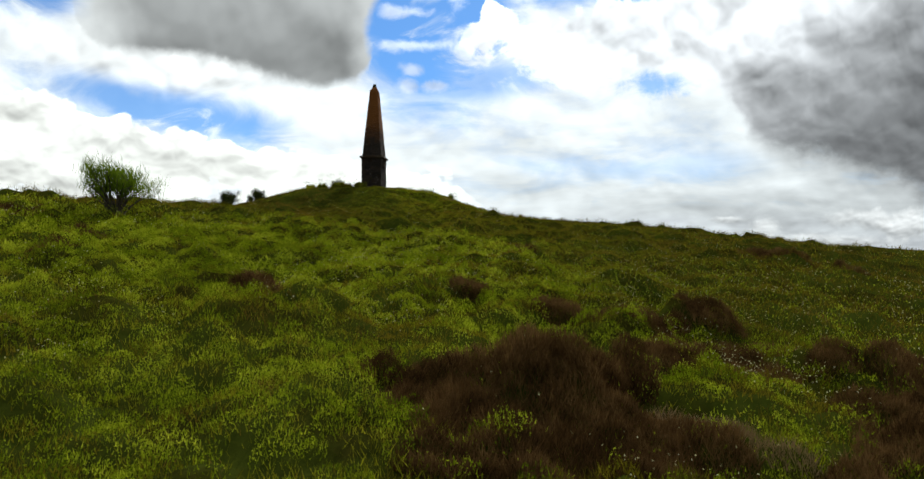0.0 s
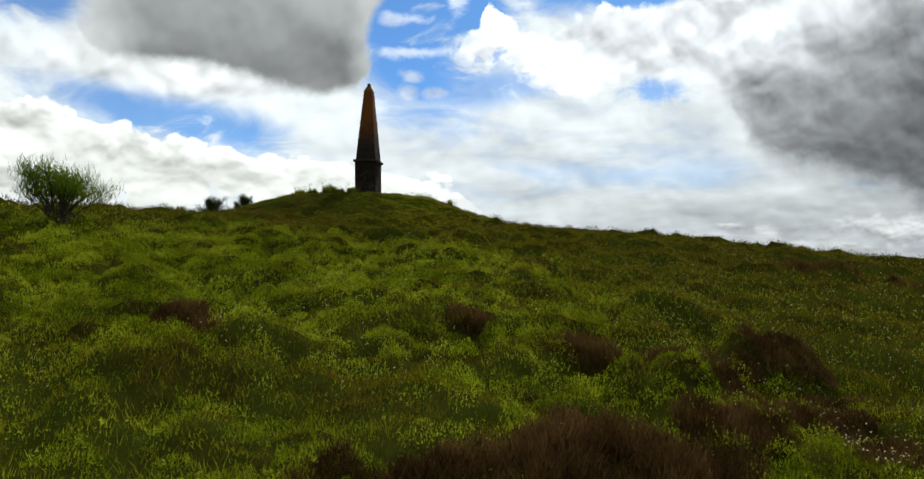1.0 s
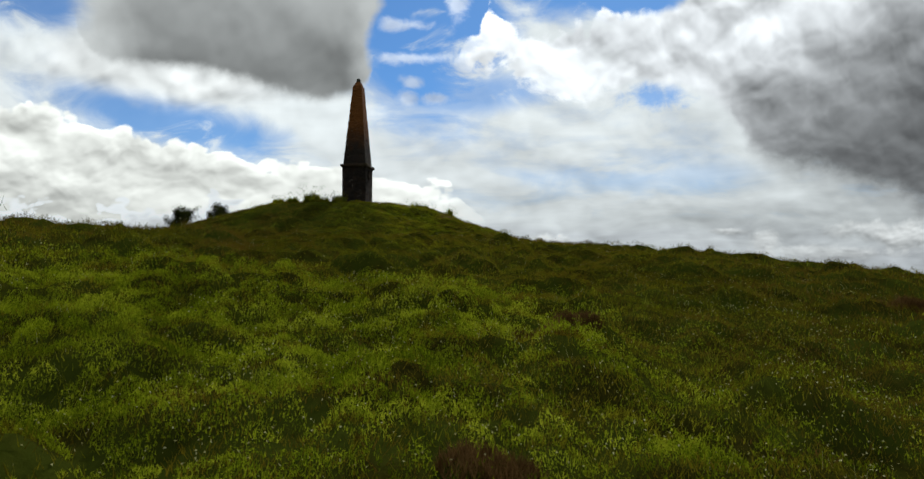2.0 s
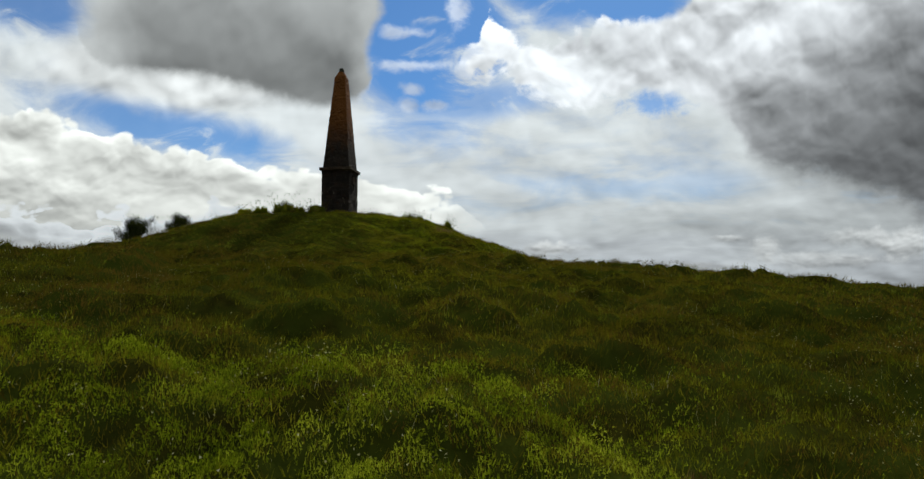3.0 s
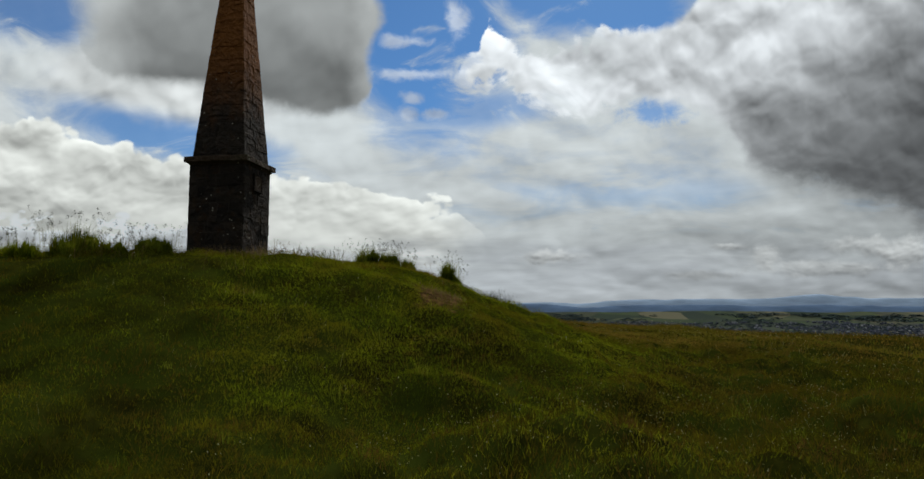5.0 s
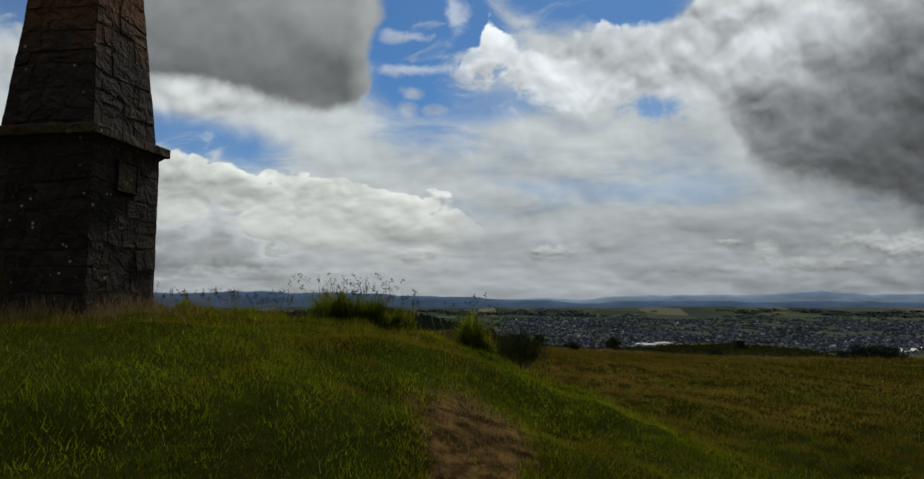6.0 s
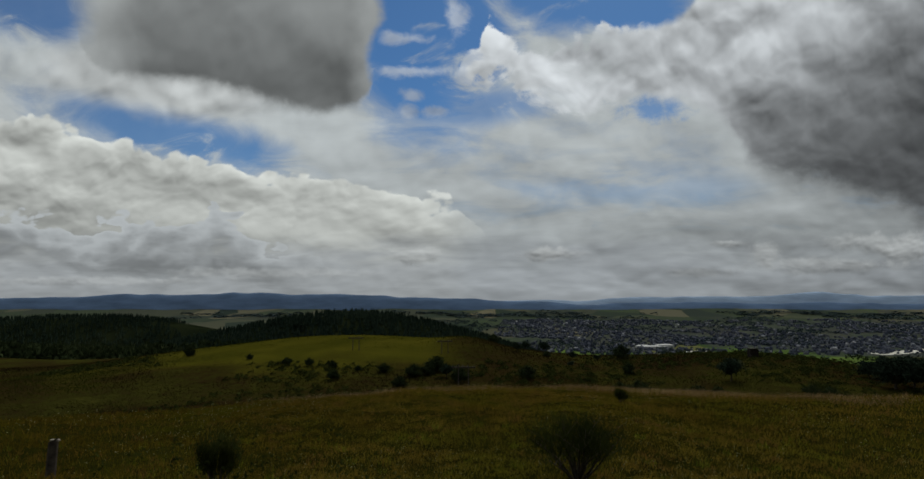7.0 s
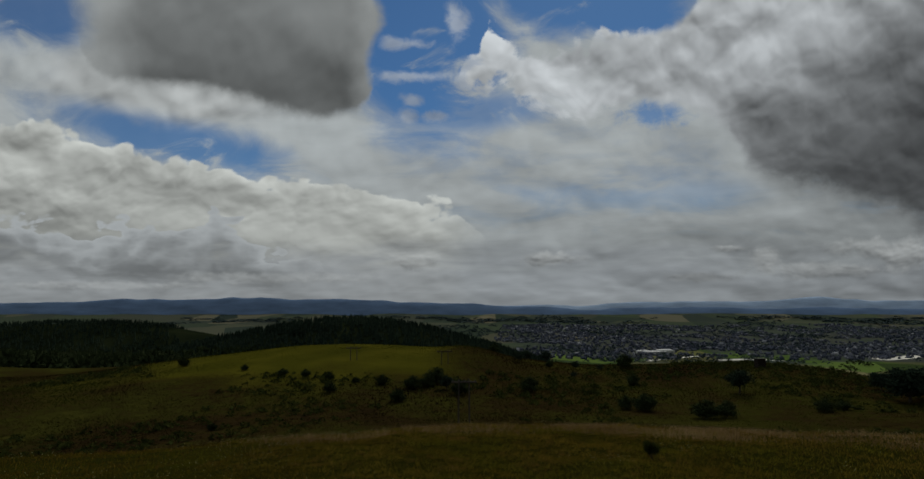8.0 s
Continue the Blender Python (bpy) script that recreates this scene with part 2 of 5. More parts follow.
tower_light = total(tower_light, N.smooth(inside, 0.03, 0.0, 0.0, 0.12))
for cu, cv, ru, rv in ((-0.095, 0.302, 0.040, 0.007), (-0.080, 0.252, 0.065, 0.006), (-0.085, 0.190, 0.010, 0.009), (-0.075, 0.215, 0.012, 0.006), (-0.008, 0.330, 0.012, 0.020), (-0.040, 0.190, 0.012, 0.006)):
    tower = N.m("MAXIMUM", tower, times(times(blob(cu, cv, ru, rv, 0.9, 3.2, 2.0, N.m("ADD", fine, times(wisp, 1.2))), 0.55), N.smooth(uw, -0.135, -0.115)))
colour = N.mix(tower, colour, grey(tower_light, (0.94, 1.0, 1.04)))
# cloud turned away from the sun is greyer
sun_way = Vector((math.sin(SUN_TURN) * math.cos(SUN_UP), math.cos(SUN_TURN) * math.cos(SUN_UP), math.sin(SUN_UP)))
toward = N.add("ShaderNodeVectorMath")
toward.operation = "DOT_PRODUCT"
N.put(toward.inputs[0], way)
toward.inputs[1].default_value = sun_way
glow = N.smooth(toward.outputs["Value"], -0.6, 0.5, 0.22, 1.0)
back = N.add("ShaderNodeBackground", Color=colour, Strength=glow)
N.tree.links.new(back.outputs[0], N.add("ShaderNodeOutputWorld").inputs[0])

sun = new("sun", bpy.data.lights.new("sun", "SUN"))
sun.data.energy, sun.data.angle, sun.data.color = 3.3, radians(3), (1.0, 0.95, 0.86)
sun.matrix_world = look(sun_way * 100, (0, 0, 0))

# ---------------------------------------------------------------- materials


def material(name, rough=0.8, spec=0.3):
    mat = bpy.data.materials.new(name)
    mat.use_nodes = True
    n = Nodes(mat.node_tree)
    bsdf = mat.node_tree.nodes["Principled BSDF"]
    bsdf.inputs["Roughness"].default_value = rough
    bsdf.inputs["Specular IOR Level"].default_value = spec
    place = n.add("ShaderNodeNewGeometry").outputs["Position"]
    return mat, n, bsdf, place


def bump(n, bsdf, height, strength=0.5, distance=0.02):
    node = n.add("ShaderNodeBump", Height=height, Strength=strength, Distance=distance)
    n.put(bsdf.inputs["Normal"], node.outputs[0])


def foliage(name, dark, mid, light, patch=0.35, through=0.35, hue=None, clump=0.0, fleck=None):
    """Leaves and blades: each its own shade, and drifts of colour over the ground."""
    mat, n, bsdf, place = material(name, 0.9, 0.0)
    own = n.add("ShaderNodeNewGeometry").outputs["Random Per Island"]
    drift = n.noise(place, patch, 4.0, 0.6)
    fac = n.m("ADD", n.m("MULTIPLY", own, 0.42), n.m("MULTIPLY", n.smooth(drift, 0.3, 0.7), 0.54))
    colour = n.ramp(fac, [(0.12, dark), (0.5, mid), (0.92, light)])
    if clump:
        tuft = n.noise(place, clump, 3.0, 0.6)
        colour = n.mix(n.m("MULTIPLY", n.smooth(tuft, 0.50, 0.36), 0.75), colour, dark)
    if hue:
        colour = n.mix(n.smooth(n.noise(place, patch * 0.5, 3.0), 0.45, 0.62), colour, hue)
    if fleck:
        colour = n.mix(n.m("MULTIPLY", n.smooth(n.noise(place, 1.3, 4.0, 0.65, 0.6), 0.54, 0.64), n.smooth(own, 0.1, 0.5, 0.4, 0.9)), colour, fleck)
    n.put(bsdf.inputs["Base Color"], colour)
    trans = n.add("ShaderNodeBsdfTranslucent", Color=colour)
    both = n.add("ShaderNodeMixShader", Fac=through)
    mat.node_tree.links.new(bsdf.outputs[0], both.inputs[1])
    mat.node_tree.links.new(trans.outputs[0], both.inputs[2])
    mat.node_tree.links.new(both.outputs[0], mat.node_tree.nodes["Material Output"].inputs[0])
    return mat


GRASS = foliage("grass_blades", (0.040, 0.050, 0.003), (0.200, 0.205, 0.009), (0.42, 0.41, 0.024), 0.8, 0.45, (0.165, 0.130, 0.009), 2.4)
SLOPE_GRASS = foliage("slope_grass", (0.026, 0.030, 0.002), (0.092, 0.094, 0.005), (0.165, 0.155, 0.013), 0.9, 0.42, (0.115, 0.070, 0.012), 2.0, (0.110, 0.116, 0.008))
SLOPE_HERB = foliage("slope_herbs", (0.022, 0.030, 0.003), (0.100, 0.115, 0.007), (0.26, 0.26, 0.02), 1.1, 0.45, (0.120, 0.066, 0.014), 2.0, (0.17, 0.19, 0.012))
BROW_GRASS = foliage("brow_grass", (0.12, 0.075, 0.035), (0.25, 0.160, 0.075), (0.42, 0.29, 0.15), 0.3, 0.4)
MOOR_GRASS = foliage("moor_grass", (0.105, 0.068, 0.012), (0.250, 0.160, 0.025), (0.40, 0.27, 0.046), 0.5, 0.45, (0.170, 0.150, 0.016), 1.2, (0.24, 0.12, 0.035))
MOUND_GRASS = foliage("mound_grass", (0.050, 0.072, 0.003), (0.180, 0.225, 0.007), (0.40, 0.42, 0.020), 0.8, 0.48, (0.175, 0.160, 0.009), 2.2, (0.20, 0.15, 0.016))
TUSSOCK = foliage("tussock_blades", (0.030, 0.044, 0.004), (0.120, 0.150, 0.010), (0.32, 0.34, 0.035), 3.0, 0.5)
DRY_GRASS = foliage("dry_grass", (0.044, 0.032, 0.003), (0.112, 0.080, 0.009), (0.200, 0.140, 0.018), 0.7, 0.38, (0.075, 0.070, 0.006), 2.0, (0.16, 0.082, 0.022))
BILBERRY = foliage("bilberry_leaves", (0.048, 0.074, 0.003), (0.222, 0.278, 0.009), (0.47, 0.51, 0.036), 0.9, 0.45, None, 2.6)
HEATHER = foliage("heather_twigs", (0.030, 0.016, 0.006), (0.098, 0.053, 0.018), (0.22, 0.125, 0.045), 2.2, 0.15)
PALE = foliage("seed_heads", (0.30, 0.27, 0.11), (0.50, 0.47, 0.22), (0.75, 0.72, 0.48), 0.6, 0.3)
STRAW = foliage("straw", (0.12, 0.075, 0.035), (0.21, 0.14, 0.065), (0.34, 0.25, 0.13), 0.8, 0.3)
BROOM = foliage("broom_shoots", (0.050, 0.085, 0.006), (0.11, 0.17, 0.012), (0.21, 0.30, 0.025), 1.5, 0.4)
GORSE = foliage("gorse_spines", (0.014, 0.018, 0.005), (0.034, 0.043, 0.010), (0.070, 0.078, 0.022), 1.5, 0.25)
WOOD_CONIFER = foliage("conifer_crowns", (0.012, 0.020, 0.014), (0.026, 0.040, 0.027), (0.052, 0.070, 0.042), 0.01, 0.0)
WOOD_BROAD = foliage("broadleaf_crowns", (0.015, 0.022, 0.010), (0.032, 0.045, 0.018), (0.065, 0.080, 0.035), 0.01, 0.0)


def bark():
    mat, n, bsdf, place = material("bark", 0.9)
    n.put(bsdf.inputs["Base Color"], n.ramp(n.noise(place, 9.0, 6.0), [(0.3, (0.03, 0.022, 0.016)), (0.7, (0.10, 0.08, 0.06))]))
    return mat


# trees of the plain, blue-grey because distance haze is mixed into the leaf colours
HAZED_TREES = foliage("hazed_trees", (0.030, 0.046, 0.050), (0.050, 0.070, 0.072), (0.080, 0.104, 0.098), 0.01, 0.0)
# heath browns, lowered further to carry cloud shade over the valley
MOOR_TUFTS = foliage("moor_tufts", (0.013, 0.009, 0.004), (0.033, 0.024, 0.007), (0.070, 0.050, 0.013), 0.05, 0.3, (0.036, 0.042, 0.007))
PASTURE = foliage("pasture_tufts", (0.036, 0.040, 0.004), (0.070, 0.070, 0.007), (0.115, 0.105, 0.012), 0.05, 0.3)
BARK = bark()


def stone(name, dark, mid, light, moss, lichen_top=0.0):
    """Weathered rubble: each stone its own grey-brown, with stains, pale lichen spots and rust-coloured growth high up."""
    mat, n, bsdf, place = material(name, 0.92, 0.2)
    own = n.add("ShaderNodeObjectInfo").outputs["Random"]
    grain = n.noise(place, 26.0, 8.0, 0.65)
    stain = n.noise(place, 2.2, 5.0, 0.6)
    fac = n.m("ADD", n.m("MULTIPLY", own, 0.24), n.m("MULTIPLY", n.m("ADD", grain, stain), 0.40))
    colour = n.ramp(fac, [(0.2, dark), (0.5, mid), (0.85, light)])
    colour = n.mix(n.m("MULTIPLY", n.smooth(n.noise(place, 3.1, 6.0, 0.65), 0.52, 0.66), 0.7), colour, moss)
    if lichen_top:
        high = n.m("ADD", n.add("ShaderNodeSeparateXYZ", Vector=place).outputs[2], n.m("MULTIPLY", stain, 2.0))
        colour = n.mix(n.m("MULTIPLY", n.smooth(high, lichen_top, lichen_top + 2.0), 0.9), colour, (0.20, 0.070, 0.012))
    spot = n.tree.nodes.new("ShaderNodeTexVoronoi")
    n.put(spot.inputs["Vector"], place)
    spot.inputs["Scale"].default_value = 7.0
    spots = n.m("MULTIPLY", n.smooth(n.m("ADD", spot.outputs["Distance"], n.m("MULTIPLY", grain, 0.10)), 0.20, 0.14),
                n.smooth(n.noise(place, 1.7, 2.0), 0.53, 0.60))
    colour = n.mix(spots, colour, (0.36, 0.33, 0.27))
    n.put(bsdf.inputs["Base Color"], colour)
    bump(n, bsdf, n.m("ADD", n.m("MULTIPLY", grain, 0.55), n.m("MULTIPLY", n.noise(place, 5.0, 4.0, 0.55, 0.9), 3.4)), 1.0, 0.045)
    return mat


# dark weathered stone taken near black, backlit shade included in the colours
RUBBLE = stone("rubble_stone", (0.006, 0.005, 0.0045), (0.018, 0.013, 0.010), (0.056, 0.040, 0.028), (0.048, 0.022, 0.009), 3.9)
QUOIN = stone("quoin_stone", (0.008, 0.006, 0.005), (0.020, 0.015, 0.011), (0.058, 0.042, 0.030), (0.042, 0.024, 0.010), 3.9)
CORNICE = stone("cornice_stone", (0.026, 0.016, 0.010), (0.060, 0.038, 0.024), (0.11, 0.080, 0.055), (0.045, 0.045, 0.018))
CAPSTONE = stone("capstone", (0.03, 0.032, 0.024), (0.06, 0.062, 0.045), (0.11, 0.11, 0.085), (0.06, 0.07, 0.03))
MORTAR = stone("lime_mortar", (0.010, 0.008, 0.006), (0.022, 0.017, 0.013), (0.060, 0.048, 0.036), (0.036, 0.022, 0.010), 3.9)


def plain(name, colour, rough=0.8, metal=0.0, vary=0.15):
    mat, n, bsdf, place = material(name, rough)
    lo, hi = [tuple(c * k for c in colour) for k in (1 - vary, 1 + vary)]
    n.put(bsdf.inputs["Base Color"], n.ramp(n.noise(place, 4.0, 5.0), [(0.3, lo), (0.7, hi)]))
    bsdf.inputs["Metallic"].default_value = metal
    return mat


def ground_material():
    """Soil and thatch under the plants nearby, pasture and moor further off, a patchwork of fields in the plain."""
    mat, n, bsdf, place = material("moor_and_fields", 0.95, 0.0)
    px, py, pz = n.add("ShaderNodeSeparateXYZ", Vector=place).outputs
    fine = n.noise(place, 5.0, 8.0, 0.65)
    broad = n.noise(place, 0.16, 5.0, 0.6)
    near = n.ramp(n.m("ADD", n.m("MULTIPLY", fine, 0.7), n.m("MULTIPLY", broad, 0.3)),
                  [(0.3, (0.008, 0.008, 0.002)), (0.5, (0.020, 0.019, 0.003)), (0.72, (0.042, 0.038, 0.006))])
    near = n.mix(n.m("MULTIPLY", n.smooth(n.noise(place, 0.9, 5.0, 0.6), 0.35, 0.6), n.smooth(py, 9, 1, 0.1, 0.7)), near, (0.032, 0.044, 0.005))
    gap = n.m("ADD", n.m("POWER", n.m("DIVIDE", n.m("SUBTRACT", px, 4.95), 0.52), 2.0), n.m("POWER", n.m("DIVIDE", n.m("SUBTRACT", py, -2.7), 1.35), 2.0))
    worn = n.smooth(n.m("ADD", gap, n.m("MULTIPLY", n.m("SUBTRACT", n.noise(place, 3.5, 6.0, 0.65), 0.5), 3.4)), 1.25, 0.55)
    near = n.mix(worn, near, n.ramp(fine, [(0.38, (0.018, 0.012, 0.005)), (0.5, (0.060, 0.036, 0.013)), (0.64, (0.16, 0.095, 0.034))]))
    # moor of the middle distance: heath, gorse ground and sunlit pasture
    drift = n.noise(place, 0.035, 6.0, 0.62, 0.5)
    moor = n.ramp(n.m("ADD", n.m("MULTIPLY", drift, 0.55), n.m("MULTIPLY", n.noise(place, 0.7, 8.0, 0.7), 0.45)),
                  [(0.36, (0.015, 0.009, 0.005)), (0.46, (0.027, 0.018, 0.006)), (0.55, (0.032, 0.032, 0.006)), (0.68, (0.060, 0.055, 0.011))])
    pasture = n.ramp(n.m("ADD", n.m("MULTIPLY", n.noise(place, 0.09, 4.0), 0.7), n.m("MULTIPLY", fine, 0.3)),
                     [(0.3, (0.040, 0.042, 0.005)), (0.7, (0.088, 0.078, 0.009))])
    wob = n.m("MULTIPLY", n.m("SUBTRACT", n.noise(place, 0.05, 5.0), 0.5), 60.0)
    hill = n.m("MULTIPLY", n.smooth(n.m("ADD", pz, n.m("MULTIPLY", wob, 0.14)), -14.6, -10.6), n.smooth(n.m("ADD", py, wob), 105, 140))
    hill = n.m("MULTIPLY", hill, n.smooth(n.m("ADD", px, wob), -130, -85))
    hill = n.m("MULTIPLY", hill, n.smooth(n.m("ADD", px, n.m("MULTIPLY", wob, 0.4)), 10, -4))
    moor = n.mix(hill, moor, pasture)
    # plain
    cells = n.tree.nodes.new("ShaderNodeTexVoronoi")
    n.put(cells.inputs["Vector"], n.vec(n.m("MULTIPLY", px, 0.0042), n.m("MULTIPLY", py, 0.0026), 0.0))
    cells.inputs["Scale"].default_value = 1.0
    pick = n.add("ShaderNodeSeparateColor", Color=cells.outputs["Color"]).outputs[0]
    field = n.ramp(pick, [(0.0, (0.030, 0.045, 0.018)), (0.3, (0.070, 0.115, 0.025)), (0.5, (0.10, 0.15, 0.035)), (0.7, (0.13, 0.12, 0.05)),
                          (0.85, (0.045, 0.06, 0.03)), (1.0, (0.23, 0.20, 0.10))])
    built = n.smooth(n.m("ADD", n.noise(place, 0.0022, 5.0, 0.6), n.smooth(n.m("ABSOLUTE", n.m("SUBTRACT", py, 3000)), 1000, 600, 0.0, 0.2)), 0.52, 0.6)
    built = n.m("MULTIPLY", built, n.smooth(px, -100, 300))
    field = n.mix(n.m("MULTIPLY", built, 0.85), field, n.ramp(n.noise(place, 0.02, 5.0, 0.7), [(0.3, (0.025, 0.032, 0.030)), (0.7, (0.08, 0.085, 0.08))]))
    # haze put into the field colours: greyer tones take over with distance
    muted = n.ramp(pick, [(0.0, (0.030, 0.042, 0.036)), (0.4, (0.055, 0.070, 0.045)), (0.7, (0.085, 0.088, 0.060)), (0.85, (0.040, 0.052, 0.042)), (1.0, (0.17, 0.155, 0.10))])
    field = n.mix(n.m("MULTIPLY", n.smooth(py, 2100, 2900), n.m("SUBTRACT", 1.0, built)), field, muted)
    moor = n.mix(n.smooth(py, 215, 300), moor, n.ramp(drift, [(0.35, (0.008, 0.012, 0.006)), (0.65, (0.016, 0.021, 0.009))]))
    far = n.smooth(py, 950, 1150)
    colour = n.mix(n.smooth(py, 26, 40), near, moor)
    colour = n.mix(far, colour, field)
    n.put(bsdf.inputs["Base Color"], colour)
    bump(n, bsdf, fine, 0.7, 0.06)
    return mat


GROUND = ground_material()

# ---------------------------------------------------------------- the lie of the land
rng = np.random.default_rng(7)
LATTICE = rng.random((256, 256))


def soft_noise(x, y, size, seed=0):
    """Smooth noise between -1 and 1 with bumps about size metres wide."""
    x, y = np.asarray(x, float) / size + 17.3 * seed, np.asarray(y, float) / size + 41.7 * seed
    i, j = np.floor(x).astype(int), np.floor(y).astype(int)
    fx, fy = x - i, y - j
    fx, fy = fx * fx * (3 - 2 * fx), fy * fy * (3 - 2 * fy)
    a, b = LATTICE[i % 256, j % 256], LATTICE[(i + 1) % 256, j % 256]
    c, d = LATTICE[i % 256, (j + 1) % 256], LATTICE[(i + 1) % 256, (j + 1) % 256]
    return 2 * ((a * (1 - fx) + b * fx) * (1 - fy) + (c * (1 - fx) + d * fx) * fy) - 1


def cells(x, y, size, seed):
    """The nearest of scattered centres: way to it, distance in cell sizes, and a number of its own."""
    x, y = np.asarray(x, float), np.asarray(y, float)
    gx_, gy_ = np.floor(x / size).astype(int), np.floor(y / size).astype(int)
    best = np.full(x.shape, 9.0)
    ox, oy, own = np.zeros(x.shape), np.zeros(x.shape), np.zeros(x.shape)
    for i in (-1, 0, 1):
        for j in (-1, 0, 1):
            a, b = gx_ + i, gy_ + j
            cx = (a + 0.1 + 0.8 * LATTICE[(a + 31 * seed) % 256, b % 256]) * size
            cy = (b + 0.1 + 0.8 * LATTICE[a % 256, (b + 57 * seed) % 256]) * size
            d = np.hypot(x - cx, y - cy) / size
            near = d < best
            best = np.where(near, d, best)
            ox, oy = np.where(near, x - cx, ox), np.where(near, y - cy, oy)
            own = np.where(near, LATTICE[(a + 7 * seed) % 256, (b + 13) % 256], own)
    return ox, oy, best, own


def hummocks(x, y):
    """Low domes of old tussocks, of two sizes."""
    wx, wy = x + 0.16 * soft_noise(x, y, 0.5, 8), y + 0.16 * soft_noise(x, y, 0.5, 9)
    _, _, d, own = cells(wx, wy, 0.66, 3)
    small = 0.23 * own * np.clip(1 - (d / 0.62) ** 2, 0, 1)
    _, _, d, own = cells(wx, wy * 1.25, 1.55, 4)
    return small + 0.30 * np.clip(own * 1.6 - 0.6, 0, 1) * np.clip(1 - (d / 0.6) ** 2, 0, 1) - 0.085


def step(x, lo, hi):
    t = np.clip((np.asarray(x, float) - lo) / (hi - lo), 0, 1)
    return t * t * (3 - 2 * t)


ALONG = [(-3000, -260), (-400, -75), (-100, -18.0), (-60, -11.0), (-45, -8.2), (-33, -6.2), (-29, -5.45), (-24.5, -4.55), (-18.5, -3.55), (-14, -2.95),
         (-9, -2.3), (-4, -1.95), (0, -1.75), (9, -1.45), (18, -1.65), (28, -2.45), (45, -6.8), (75, -12.0), (100, -14.0), (128, -14.0),
         (165, -14.0), (200, -17.0), (260, -34), (400, -62), (600, -95), (900, -135), (1500, -166), (2200, -163), (3000, -140), (4200, -102),
         (4700, -52), (5200, -40)]
ALONG_Y, ALONG_Z = np.array(ALONG).T


def bell(x, y, cx, cy, sx, sy):
    return np.exp(-(((x - cx) / sx) ** 2) - ((y - cy) / sy) ** 2)


def mound_radius(x, y):
    """How far out on the mound a place lies: 0 beside the obelisk, level ground from 11."""
    along = np.where(y > -0.5, (y + 0.5) / 0.57, (y + 0.5) / 0.86)
    return np.hypot(np.where(x > -1.0, (x + 1.0) * 0.9, x + 1.0), along)


def land(x, y):
    """Height of the ground."""
    x, y = np.asarray(x, float), np.asarray(y, float)
    z = np.interp(y, ALONG_Y, ALONG_Z)
    z = (z + np.interp(y - 2.5, ALONG_Y, ALONG_Z) + np.interp(y + 2.5, ALONG_Y, ALONG_Z)) / 3
    across = np.clip(x - 5, -13, 60)
    near = step(y, 60, 30)
    level = np.where(x < 5, -0.010, -0.030) + 0.035 * step(y, 4, 16)
    z = z + near * across * np.where(y < -6, level + (-0.085 - level) * step(y, -6, -20), level) * step(y, -200, -80)
    z = z - near * (0.055 * np.clip(x - 16, 0, 60) + 0.15 * step(x, 7, 11) * step(y, -16, -6)) * step(y, 30, 16)
    z = z - 0.23 * step(x, 9, 20) * step(y, -24, -10) * step(y, 60, 30) - 0.008 * np.clip(x - 14, 0, 60) * step(y, 2, 12) * step(y, 60, 30)
    z = z - 0.12 * step(x, 7, 13) * step(y, -4, 5) * step(y, 60, 30)
    # the ground beyond the mound falls away sooner on one side
    z = z - 0.062 * np.clip(-x + 2, 0, 60) * step(y, 6, 26) * step(y, 110, 60)
    # the mound, longer across than along
    r = mound_radius(x, y)
    z = z + 1.93 * step(r, 11.0, 2.6)
    z = z + 0.16 * bell(x, y, 3.9, 1.0, 1.5, 0.9) - 0.24 * bell(x, y, 5.9, -1.3, 1.2, 1.1) + 0.10 * bell(x, y, 5.0, 1.1, 0.8, 0.6) - 0.18 * bell(x, y, 8.2, -2.0, 2.2, 3.0) - 0.12 * bell(x, y, -6.0, -2.0, 3.0, 3.0) + 0.18 * bell(x, y, 3.5, -13.5, 7.0, 5.0)
    # hills of the middle distance
    z = z + 6.6 * bell(x, y, -20, 165, 44, 46) + 3.2 * bell(x, y, 72, 150, 26, 40) - 9.0 * step(x, 85, 125) * bell(x, y, 120, 140, 400, 70)
    z = z - 3.5 * step(x, -60, -120) * bell(x, y, -120, 160, 400, 60)
    z = z + 2.2 * bell(x, y, 6, 150, 9, 14)
    z = z + 64 * bell(x, y, -75, 520, 180, 110) + 98 * bell(x, y, -410, 790, 320, 150) + 45 * bell(x, y, -800, 800, 300, 170) + 22 * bell(x, y, -270, 350, 190, 120)
    z = z + 9 * soft_noise(x, y, 260, 3) * step(y, 300, 600)
    # unevenness
    rough = step(np.hypot(x - 5, y + 5), 220, 40)
    hum = 0.13 * soft_noise(x, y, 3.1, 1) + 0.13 * soft_noise(x, y, 1.3, 2) + 0.04 * soft_noise(x, y, 0.72, 4)
    calm = 1 - 0.30 * step(r, 11.5, 8.0) - 0.35 * step(r, 6.0, 2.5)
    hum = hum * (1 - 0.4 * step(y, 2, 8)) + hummocks(x, y) * step(y, 9, 2) * (1 - 0.35 * step(r, 11.5, 8.5)) + 0.07 * soft_noise(x, y, 0.5, 59) * step(y, 9, 2)
    z = z + hum * calm * rough + 0.8 * soft_noise(x, y, 28, 5) * step(np.abs(y - 90), 30, 60) * step(y, 40, 70)
    return z - 0.24


